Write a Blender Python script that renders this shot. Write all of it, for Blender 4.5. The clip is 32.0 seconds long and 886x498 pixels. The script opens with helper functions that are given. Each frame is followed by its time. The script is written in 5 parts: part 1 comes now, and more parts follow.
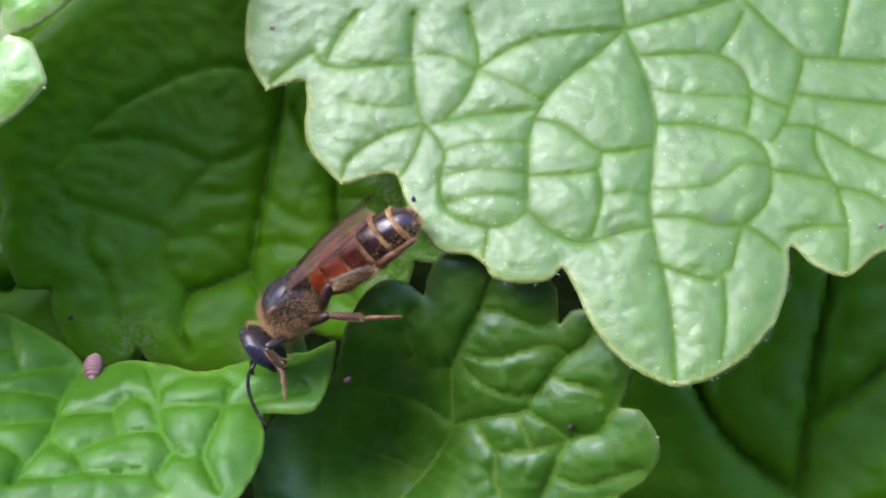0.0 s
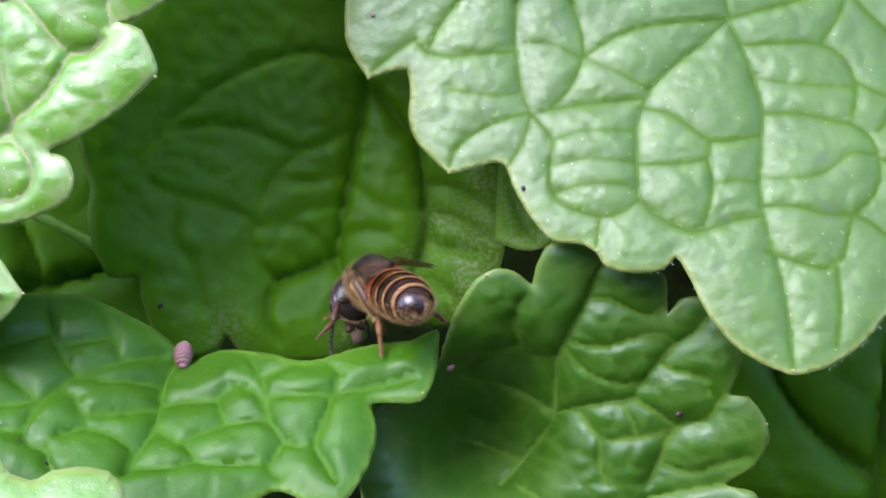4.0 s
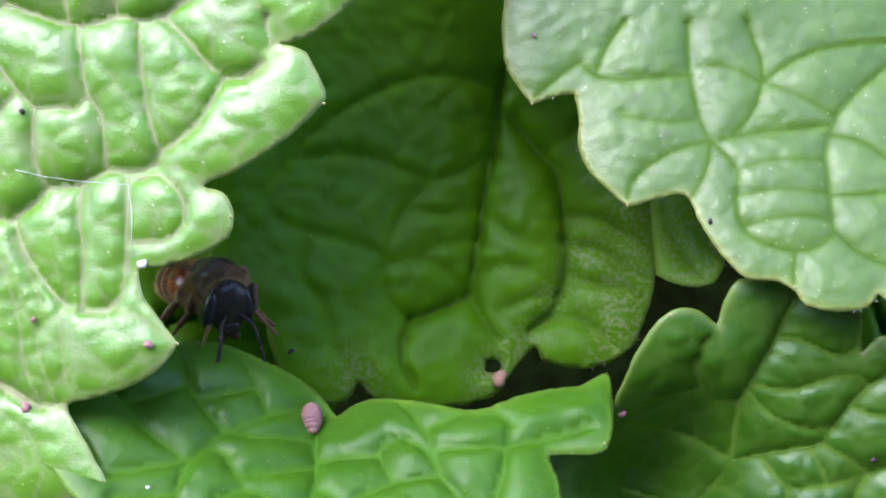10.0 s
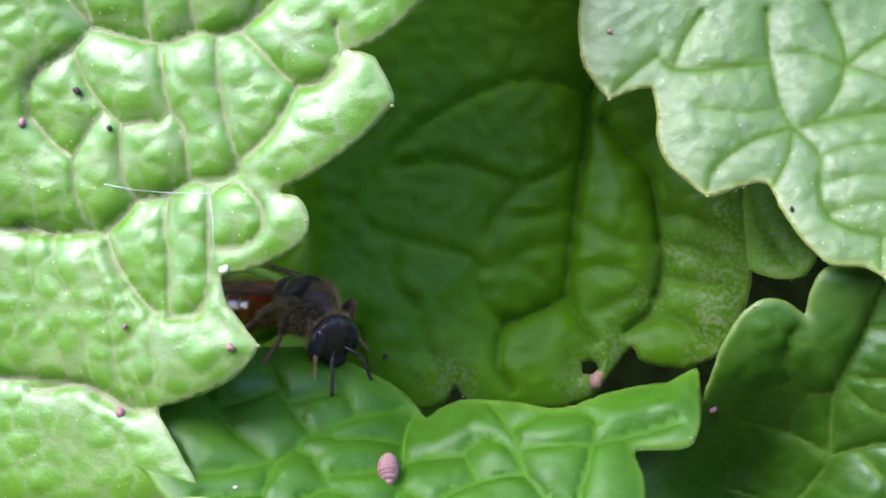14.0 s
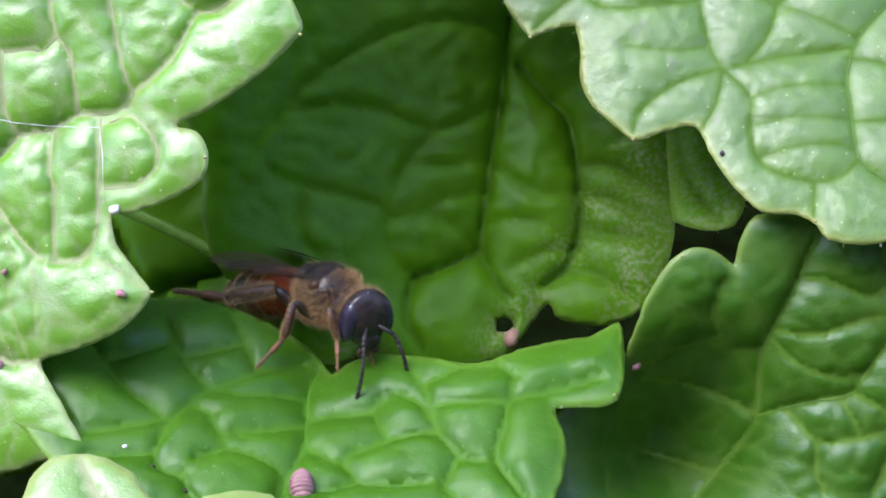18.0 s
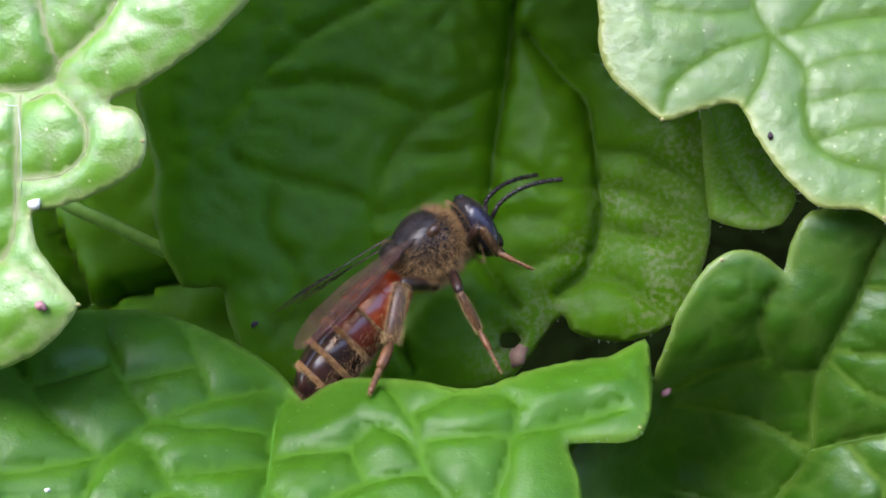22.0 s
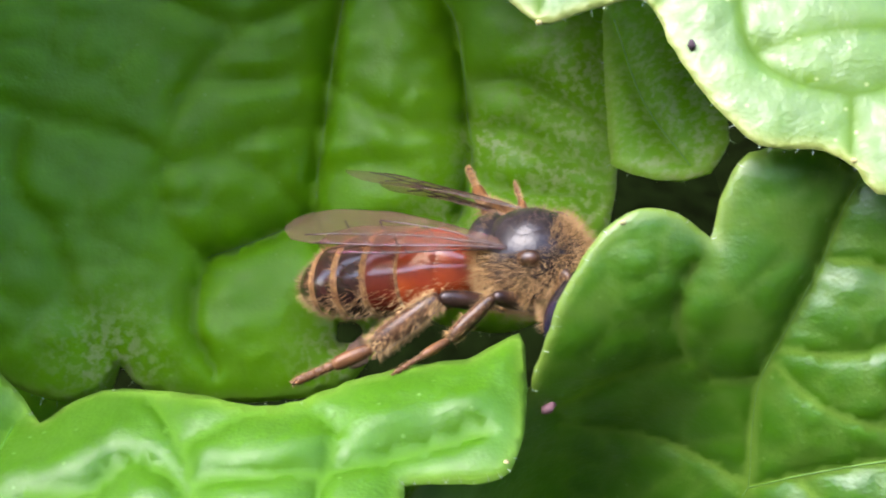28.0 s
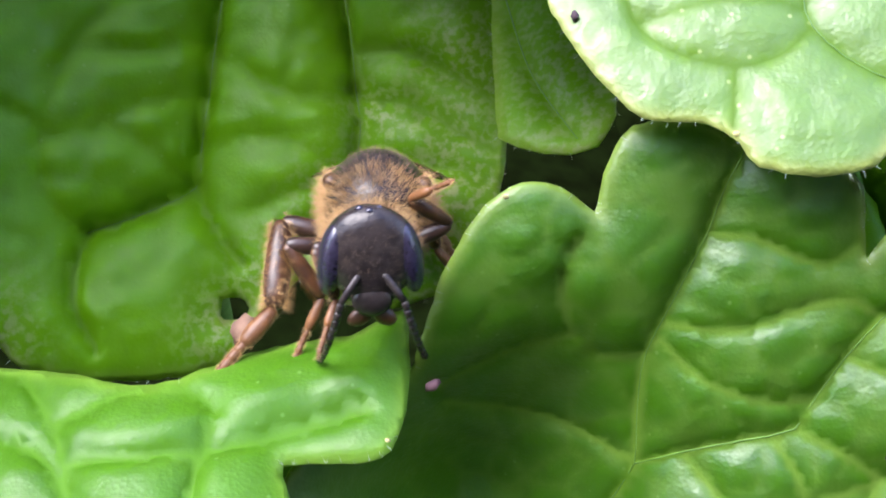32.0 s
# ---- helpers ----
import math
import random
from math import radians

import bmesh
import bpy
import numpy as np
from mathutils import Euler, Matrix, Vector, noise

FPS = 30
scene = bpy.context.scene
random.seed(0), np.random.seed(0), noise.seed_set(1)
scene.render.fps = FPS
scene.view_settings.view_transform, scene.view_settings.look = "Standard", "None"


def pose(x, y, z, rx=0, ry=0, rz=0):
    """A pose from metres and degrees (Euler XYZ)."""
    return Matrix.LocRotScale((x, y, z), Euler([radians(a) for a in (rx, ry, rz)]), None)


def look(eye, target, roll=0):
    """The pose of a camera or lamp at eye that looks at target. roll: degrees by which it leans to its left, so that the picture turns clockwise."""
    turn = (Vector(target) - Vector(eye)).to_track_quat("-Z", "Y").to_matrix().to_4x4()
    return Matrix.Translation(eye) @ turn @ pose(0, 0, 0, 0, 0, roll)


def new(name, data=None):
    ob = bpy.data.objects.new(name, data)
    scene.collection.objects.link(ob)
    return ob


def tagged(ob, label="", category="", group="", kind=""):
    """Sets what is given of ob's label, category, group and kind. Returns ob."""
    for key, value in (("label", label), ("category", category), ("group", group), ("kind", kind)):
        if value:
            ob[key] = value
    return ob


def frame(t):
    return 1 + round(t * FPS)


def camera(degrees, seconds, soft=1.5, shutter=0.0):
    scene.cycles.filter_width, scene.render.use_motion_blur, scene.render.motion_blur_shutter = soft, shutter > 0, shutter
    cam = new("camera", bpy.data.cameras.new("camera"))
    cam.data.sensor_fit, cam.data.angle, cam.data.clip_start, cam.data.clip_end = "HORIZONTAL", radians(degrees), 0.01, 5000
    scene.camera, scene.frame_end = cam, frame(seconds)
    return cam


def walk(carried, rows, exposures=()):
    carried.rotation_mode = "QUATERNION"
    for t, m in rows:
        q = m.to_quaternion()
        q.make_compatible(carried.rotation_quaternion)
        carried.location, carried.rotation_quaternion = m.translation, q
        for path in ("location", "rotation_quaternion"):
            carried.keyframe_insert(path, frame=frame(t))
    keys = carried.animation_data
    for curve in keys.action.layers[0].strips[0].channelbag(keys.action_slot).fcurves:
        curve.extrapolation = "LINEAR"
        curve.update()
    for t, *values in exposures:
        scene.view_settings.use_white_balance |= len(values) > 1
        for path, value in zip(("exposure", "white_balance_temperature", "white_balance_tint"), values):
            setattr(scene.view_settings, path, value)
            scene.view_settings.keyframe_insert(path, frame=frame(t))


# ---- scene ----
# All plans below are in millimetres, in the frame of the shot: x to the right, y away
# from the lens, z up. STAGE lays that frame into the world, which looks down at 40 degrees.
from mathutils.geometry import delaunay_2d_cdt

cam = camera(33, 32.0, soft=1.9, shutter=0.5)
PATH = [
    (0, (0.01121, -0.06014, 0.13666), (0.00465, 0.01839, 0.0751), -2.68),
    (0.5, (0.01014, -0.06009, 0.13671), (0.00365, 0.01796, 0.07454), -2.69),
    (1, (0.00843, -0.06008, 0.13659), (0.00286, 0.01773, 0.07403), -2.22),
    (1.5, (0.00785, -0.06042, 0.13666), (0.00226, 0.01745, 0.07418), -2.15),
    (2, (0.00594, -0.06058, 0.13705), (0.00187, 0.01726, 0.07441), -1.48),
    (2.5, (0.00459, -0.06035, 0.13752), (0.00113, 0.01732, 0.07462), -1.16),
    (3, (0.00303, -0.06038, 0.13749), (0.00061, 0.01729, 0.07454), -0.87),
    (3.5, (0.00261, -0.0602, 0.13755), (0.00042, 0.01739, 0.07451), -0.81),
    (5.5, (0.00159, -0.05947, 0.13866), (0.00024, 0.01774, 0.07513), -0.58),
    (6, (-0.0, -0.05898, 0.1395), (-0.00012, 0.01791, 0.07557), -0.05),
    (6.5, (0.00022, -0.05933, 0.13872), (-0.00038, 0.01837, 0.07576), -0.14),
    (7, (0.00014, -0.05932, 0.13852), (-7e-05, 0.01821, 0.07536), 0.22),
    (7.5, (-4e-05, -0.06026, 0.13961), (-0.00013, 0.01708, 0.07622), 0.22),
    (8, (-0.00125, -0.06059, 0.13951), (-0.0009, 0.01713, 0.0766), 0.36),
    (8.5, (-0.00301, -0.05953, 0.13767), (-0.00183, 0.01839, 0.075), 0.81),
    (9, (-0.00468, -0.05843, 0.13668), (-0.00223, 0.01918, 0.07367), 1.4),
    (9.5, (-0.00937, -0.0562, 0.13607), (-0.00392, 0.02103, 0.07278), 2.54),
    (10, (-0.01149, -0.0547, 0.13483), (-0.00556, 0.02328, 0.07251), 2.32),
    (10.5, (-0.01217, -0.05411, 0.13348), (-0.00703, 0.02477, 0.07223), 1.39),
    (11, (-0.00991, -0.05449, 0.13329), (-0.00933, 0.02514, 0.0728), -1.28),
    (11.5, (-0.0091, -0.05533, 0.13329), (-0.01031, 0.02484, 0.07353), -2.49),
    (12, (-0.00881, -0.05551, 0.13366), (-0.01143, 0.02455, 0.07381), -3.32),
    (12.5, (-0.00795, -0.05585, 0.13391), (-0.01251, 0.02415, 0.07408), -4.21),
    (13, (-0.00734, -0.05659, 0.13329), (-0.01314, 0.02382, 0.07412), -4.8),
    (13.5, (-0.00594, -0.05656, 0.13385), (-0.01346, 0.02323, 0.07404), -5.61),
    (15.5, (-0.00597, -0.05502, 0.1302), (-0.00995, 0.02534, 0.07081), -3.74),
    (16, (-0.00652, -0.05465, 0.12967), (-0.00867, 0.02549, 0.06989), -2.92),
    (16.5, (-0.00686, -0.05453, 0.12876), (-0.00804, 0.02563, 0.06899), -2.34),
    (17, (-0.00694, -0.05412, 0.12893), (-0.00737, 0.02556, 0.06852), -1.93),
    (17.5, (-0.00664, -0.05422, 0.12888), (-0.00731, 0.02559, 0.06863), -2.06),
    (18, (-0.00709, -0.05407, 0.12902), (-0.00723, 0.02558, 0.06856), -1.8),
    (18.5, (-0.0069, -0.05435, 0.12859), (-0.00734, 0.02574, 0.06871), -1.91),
    (19, (-0.00697, -0.05421, 0.12861), (-0.00734, 0.02571, 0.0685), -1.93),
    (19.5, (-0.00689, -0.05406, 0.12881), (-0.00743, 0.02573, 0.06852), -2.06),
    (20, (-0.0068, -0.05414, 0.12874), (-0.00758, 0.02578, 0.06863), -2.25),
    (20.5, (-0.00662, -0.05423, 0.12838), (-0.00756, 0.02583, 0.06846), -2.33),
    (21, (-0.00644, -0.05108, 0.12645), (-0.00737, 0.02862, 0.06606), -2.28),
    (21.5, (-0.00641, -0.04659, 0.12342), (-0.00748, 0.03304, 0.06293), -2.31),
    (22, (-0.00586, -0.04532, 0.12254), (-0.00766, 0.03427, 0.06203), -2.53),
    (22.5, (-0.006, -0.04402, 0.12164), (-0.00722, 0.03566, 0.06122), -2.24),
    (23, (-0.00476, -0.03897, 0.11858), (-0.00804, 0.04026, 0.05767), -3.12),
    (23.5, (-0.00428, -0.03739, 0.11726), (-0.00697, 0.04234, 0.05696), -2.89),
    (24, (-0.00247, -0.03698, 0.11691), (-0.00651, 0.04247, 0.05633), -3.61),
    (24.5, (-0.00336, -0.03742, 0.11685), (-0.00408, 0.04216, 0.05629), -2.09),
    (25, (-0.00299, -0.03709, 0.11659), (-0.0044, 0.04218, 0.05564), -2.13),
    (25.5, (-0.00358, -0.03508, 0.11507), (-0.00368, 0.04368, 0.05345), -1.56),
    (27.5, (-0.00297, -0.03241, 0.11263), (-0.00152, 0.04562, 0.05011), -1.32),
    (28, (-0.00205, -0.03264, 0.11248), (-0.00034, 0.04552, 0.05013), -1.14),
    (28.5, (-0.0013, -0.03263, 0.11227), (0.00197, 0.04508, 0.04942), -0.54),
    (29, (-0.0011, -0.03245, 0.11207), (0.00354, 0.04477, 0.0487), -0.05),
    (29.5, (-0.00091, -0.03234, 0.11204), (0.00454, 0.04415, 0.04786), 0.36),
    (30, (-0.00113, -0.03242, 0.11198), (0.00505, 0.04384, 0.04759), 0.85),
    (30.5, (-0.00116, -0.03232, 0.11217), (0.00522, 0.04365, 0.04746), 0.96),
    (31, (-0.00113, -0.03227, 0.11224), (0.00528, 0.04406, 0.04796), 0.96),
    (31.5, (-0.00093, -0.03226, 0.11238), (0.00551, 0.04413, 0.04817), 0.85),
    (32, (-0.00111, -0.0321, 0.11201), (0.00605, 0.04469, 0.04834), 1.32),
]
walk(cam, [(t, look(eye, target, roll)) for t, eye, target, roll in PATH],
     [(0, 2.55, 6020, 18), (20, 2.55, 6060, 18), (23, 2.53, 6500, 14), (25, 2.61, 6600, 12), (28, 3.23, 6600, 16), (32, 3.23, 6450, 16)])
STAGE = pose(0, 0, 0.09, -40)
MM = 0.001

# ---- light: bright overcast sky, soft sun high behind the plants ----
sky = bpy.data.worlds.new("sky")
scene.world = sky
sky.use_nodes = True
nt = sky.node_tree
tex = nt.nodes.new("ShaderNodeTexSky")
tex.sky_type = "NISHITA"
tex.sun_disc = False
tex.sun_elevation, tex.sun_rotation = radians(63), radians(-96)
tex.dust_density, tex.air_density = 1.5, 1.0
nt.links.new(tex.outputs[0], nt.nodes["Background"].inputs[0])
nt.nodes["Background"].inputs[1].default_value = 0.15
sun = new("sun", bpy.data.lights.new("sun", "SUN"))
sun.data.energy, sun.data.angle, sun.data.color = 0.68, radians(42), (0.93, 0.97, 1.0)
sun.matrix_world = look((-0.5, -0.05, 1.0), (0, 0, 0))


# ---- materials ----
def shader(name):
    m = bpy.data.materials.new(name)
    m.use_nodes = True
    return m, m.node_tree, m.node_tree.nodes["Principled BSDF"]


def node(nt, kind, **values):
    n = nt.nodes.new("ShaderNode" + kind)
    for k, v in values.items():
        n.inputs[k.replace("_", " ")].default_value = v
    return n


def mixed(nt, fac, a, b):
    """A colour between a and b; each is a colour or a socket."""
    n = nt.nodes.new("ShaderNodeMix")
    n.data_type = "RGBA"
    for socket, value in ((n.inputs[0], fac), (n.inputs[6], a), (n.inputs[7], b)):
        if hasattr(value, "links"):
            nt.links.new(value, socket)
        else:
            socket.default_value = (*value, 1) if isinstance(value, tuple) else value
    return n.outputs[2]


def ramp(nt, value, low, high, top=1.0):
    n = nt.nodes.new("ShaderNodeMapRange")
    n.inputs[1].default_value, n.inputs[2].default_value, n.inputs[4].default_value = low, high, top
    nt.links.new(value, n.inputs[0])
    return n.outputs[0]


def leaf_material(name, green, deep, pale, vein, gloss=0.35, thin=0.35, freckle=0.25, shine=0.75, dotted=0.5, wax=0.0):
    """A leaf: green with deeper cells, pale margin, thin veins, fine grain and freckles."""
    m, nt, b = shader(name)
    place = nt.nodes.new("ShaderNodeTexCoord").outputs["Object"]
    fine = node(nt, "TexNoise", Scale=900.0, Detail=6.0)
    wide = node(nt, "TexNoise", Scale=160.0, Detail=3.0)
    spots = node(nt, "TexNoise", Scale=650.0, Detail=2.0)
    cells = node(nt, "TexVoronoi", Scale=8500.0)
    for n in (fine, wide, spots, cells):
        nt.links.new(place, n.inputs["Vector"])
    def attr(key):
        n = nt.nodes.new("ShaderNodeAttribute")
        n.attribute_name = key
        return n.outputs["Fac"]
    c = mixed(nt, ramp(nt, wide.outputs[0], 0.35, 0.7), deep, green)
    c = mixed(nt, ramp(nt, fine.outputs[0], 0.35, 0.75, 0.5), c, tuple(v * 0.72 for v in deep))
    c = mixed(nt, ramp(nt, spots.outputs[0], 0.66, 0.74, freckle), c, (0.10, 0.11, 0.05))
    c = mixed(nt, ramp(nt, attr("net"), 0.0, 1.0, 0.35), c, vein)
    dots = node(nt, "TexVoronoi", Scale=1500.0)
    nt.links.new(place, dots.inputs["Vector"])
    c = mixed(nt, ramp(nt, dots.outputs[0], 0.11, 0.05, dotted), c, tuple(min(0.7, v * 1.3 + 0.12) for v in pale))
    c = mixed(nt, ramp(nt, attr("margin"), 0.0, 1.0, 0.85), c, pale)
    # Pale blotches: leaf speckle, whitened and widened to paint in a sheen too.
    blotch = node(nt, "TexNoise", Scale=4200.0, Detail=6.0)
    nt.links.new(place, blotch.inputs["Vector"])
    stain_sheen_mix = nt.nodes.new("ShaderNodeMath")
    stain_sheen_mix.operation = "MULTIPLY"
    nt.links.new(attr("stain_sheen"), stain_sheen_mix.inputs[0])
    nt.links.new(ramp(nt, blotch.outputs[0], 0.45, 0.62, 0.75), stain_sheen_mix.inputs[1])
    c = mixed(nt, stain_sheen_mix.outputs[0], c, (0.44, 0.46, 0.22))
    c = mixed(nt, ramp(nt, attr("vein"), 0.0, 1.0, 0.8), c, vein)
    nt.links.new(c, b.inputs["Base Color"])
    dull = ramp(nt, attr("groove"), 0.0, 1.0)
    nt.links.new(mixed_value(nt, dull, shine, 0.08), b.inputs["Specular IOR Level"])
    nt.links.new(mixed_value(nt, dull, wax, 0.0), b.inputs["Coat Weight"])
    b.inputs["Coat Roughness"].default_value = gloss - 0.1
    grainy = node(nt, "TexNoise", Scale=3600.0, Detail=5.0)
    nt.links.new(place, grainy.inputs["Vector"])
    nt.links.new(mixed_value(nt, ramp(nt, grainy.outputs[0], 0.36, 0.64), gloss - 0.05, gloss + 0.14), b.inputs["Roughness"])
    bump = node(nt, "Bump", Strength=0.45, Distance=0.00005)
    ripple = mixed_value(nt, fine.outputs[0], 0.0, 0.8, grainy.outputs[0])
    nt.links.new(mixed_value(nt, cells.outputs[0], 0.0, 0.5, ripple), bump.inputs["Height"])
    nt.links.new(bump.outputs[0], b.inputs["Normal"])
    back = nt.nodes.new("ShaderNodeBsdfTranslucent")
    glow = mixed(nt, 0.55, c, (0.35, 0.55, 0.03))
    nt.links.new(glow, back.inputs[0])
    both = nt.nodes.new("ShaderNodeMixShader")
    both.inputs[0].default_value = thin
    nt.links.new(b.outputs[0], both.inputs[1])
    nt.links.new(back.outputs[0], both.inputs[2])
    nt.links.new(both.outputs[0], nt.nodes["Material Output"].inputs[0])
    return m


def mixed_value(nt, value, low, high, more=None):
    n = nt.nodes.new("ShaderNodeMapRange")
    n.inputs[3].default_value, n.inputs[4].default_value = low, high
    nt.links.new(value, n.inputs[0])
    if more is None:
        return n.outputs[0]
    add = nt.nodes.new("ShaderNodeMath")
    add.operation = "ADD"
    nt.links.new(n.outputs[0], add.inputs[0])
    nt.links.new(more, add.inputs[1])
    return add.outputs[0]


def plain_material(name, color, other=None, rough=0.5, scale=1500.0, spec=0.5, bump=0.2, sheen=0.0):
    m, nt, b = shader(name)
    place = nt.nodes.new("ShaderNodeTexCoord").outputs["Object"]
    grain = node(nt, "TexNoise", Scale=scale, Detail=5.0)
    nt.links.new(place, grain.inputs["Vector"])
    other = other or tuple(v * 0.6 for v in color)
    nt.links.new(mixed(nt, ramp(nt, grain.outputs[0], 0.35, 0.68), other, color), b.inputs["Base Color"])
    b.inputs["Roughness"].default_value = rough
    b.inputs["Specular IOR Level"].default_value = spec
    b.inputs["Sheen Weight"].default_value = sheen
    n = node(nt, "Bump", Strength=bump, Distance=0.0001)
    nt.links.new(grain.outputs[0], n.inputs["Height"])
    nt.links.new(n.outputs[0], b.inputs["Normal"])
    return m


LEAF_FRONT = leaf_material("leaf_front", (0.118, 0.235, 0.015), (0.092, 0.19, 0.011), (0.36, 0.38, 0.10), (0.075, 0.15, 0.02), 0.44, 0.3, 0.45, 0.9, 0.4, 0.2)
LEAF_BRIGHT = leaf_material("leaf_bright", (0.175, 0.39, 0.024), (0.135, 0.32, 0.016), (0.44, 0.50, 0.18), (0.42, 0.40, 0.24), 0.36, 0.32, 0.12, 0.9, 0.7, 0.4)
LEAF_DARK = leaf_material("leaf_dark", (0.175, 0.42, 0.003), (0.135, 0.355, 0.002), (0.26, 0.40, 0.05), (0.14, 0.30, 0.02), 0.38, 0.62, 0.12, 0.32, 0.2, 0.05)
LEAF_YOUNG = leaf_material("leaf_young", (0.07, 0.205, 0.005), (0.05, 0.155, 0.004), (0.20, 0.36, 0.04), (0.09, 0.22, 0.02), 0.4, 0.38, 0.1, 0.36, 0.3, 0.12)
LEAF_DEEP = leaf_material("leaf_deep", (0.058, 0.18, 0.004), (0.042, 0.14, 0.003), (0.22, 0.32, 0.05), (0.16, 0.27, 0.04), 0.37, 0.45, 0.1, 0.7, 0.2, 0.3)


# ---- meshes ----
def part(name, bm, material, parent, label=""):
    me = bpy.data.meshes.new(name)
    bm.to_mesh(me)
    bm.free()
    for f in me.polygons:
        f.use_smooth = True
    me.materials.append(material)
    ob = new(name, me)
    ob.parent = parent
    if label:
        ob["label"] = label
    return ob


def thing(name, label, category, m=Matrix(), group="", kind=""):
    ob = new(name)
    ob.empty_display_size = 0.002
    ob.matrix_world = m
    return tagged(ob, label, category, group, kind)


def spline(points, step):
    """A smooth line through the points, with a point about every step."""
    p = [Vector(v) for v in points]
    ends = [2 * p[0] - p[1], *p, 2 * p[-1] - p[-2]]
    out = []
    for a, b, c, d in zip(ends, ends[1:], ends[2:], ends[3:]):
        n = max(1, int((c - b).length / step))
        for i in range(n):
            t = i / n
            out.append(0.5 * ((2 * b) + (c - a) * t + (2 * a - 5 * b + 4 * c - d) * t * t + (3 * b - a - 3 * c + d) * t**3))
    return out + [p[-1]]


def ring_spline(points, step):
    p = [Vector(v) for v in points]
    n, out = len(p), []
    for i in range(n):
        a, b, c, d = p[i - 1], p[i], p[(i + 1) % n], p[(i + 2) % n]
        k = max(1, int((c - b).length / step))
        for j in range(k):
            t = j / k
            smooth = 0.5 * ((2 * b) + (c - a) * t + (2 * a - 5 * b + 4 * c - d) * t * t + (3 * b - a - 3 * c + d) * t**3)
            out.append(smooth.lerp(b.lerp(c, t), 0.35))
    return out


def distance(points, lines):
    """For each point of an array, the distance to the nearest of the lines (lists of 2D points)."""
    best = np.full(len(points), 1e9)
    for line in lines:
        line = np.array([tuple(v) for v in line])
        for a, b in zip(line, line[1:]):
            ab = b - a
            t = np.clip(((points - a) @ ab) / max(ab @ ab, 1e-9), 0, 1)
            best = np.minimum(best, np.hypot(*(points - a - t[:, None] * ab).T))
    return best


def sheet_depth(bend, x, z):
    x0, z0, k, kx, kz, kxx, kxz, kzz = bend
    x, z = 1.8 * np.tanh((x - x0) / 18), 1.8 * np.tanh((z - z0) / 18)
    return k + kx * x + kz * z + kxx * x * x + kxz * x * z + kzz * z * z


def inside(points, ring):
    x, y = points.T
    hit = np.zeros(len(points), bool)
    for (ax, ay), (bx, by) in zip(ring, ring[1:] + ring[:1]):
        if ay != by:
            hit ^= ((ay > y) != (by > y)) & (x < (bx - ax) * (y - ay) / (by - ay) + ax)
    return hit


def inflate(flat, faces, held, rounds=260):
    """How wide a sheet held along its veins bulges at each point: half the width of the cell, rounded off like a taut cushion."""
    tri = np.array([(f[0], f[i], f[i + 1]) for f in faces for i in range(1, len(f) - 1)])
    a, b, c = flat[tri[:, 0]], flat[tri[:, 1]], flat[tri[:, 2]]
    area = np.maximum(np.abs((b - a)[:, 0] * (c - a)[:, 1] - (b - a)[:, 1] * (c - a)[:, 0]), 1e-6) / 2
    ends, weights = [], []
    for i, j, k in ((0, 1, 2), (1, 2, 0), (2, 0, 1)):
        p, q, o = flat[tri[:, i]], flat[tri[:, j]], flat[tri[:, k]]
        ends.append(tri[:, (i, j)])
        weights.append(np.clip(((p - o) * (q - o)).sum(1) / (4 * area), 0.01, 20.0))
    ends, weights = np.concatenate(ends), np.concatenate(weights)
    one, two = np.concatenate([ends[:, 0], ends[:, 1]]), np.concatenate([ends[:, 1], ends[:, 0]])
    weights = np.concatenate([weights, weights])
    n = len(flat)
    share = np.bincount(tri.ravel(), np.repeat(area / 3, 3), n)
    total = np.maximum(np.bincount(one, weights, n), 1e-6)
    u = np.zeros(n)
    for _ in range(rounds):
        u = (np.bincount(one, weights * u[two], n) + share) / total
        u[held] = 0
    return np.sqrt(2 * u)


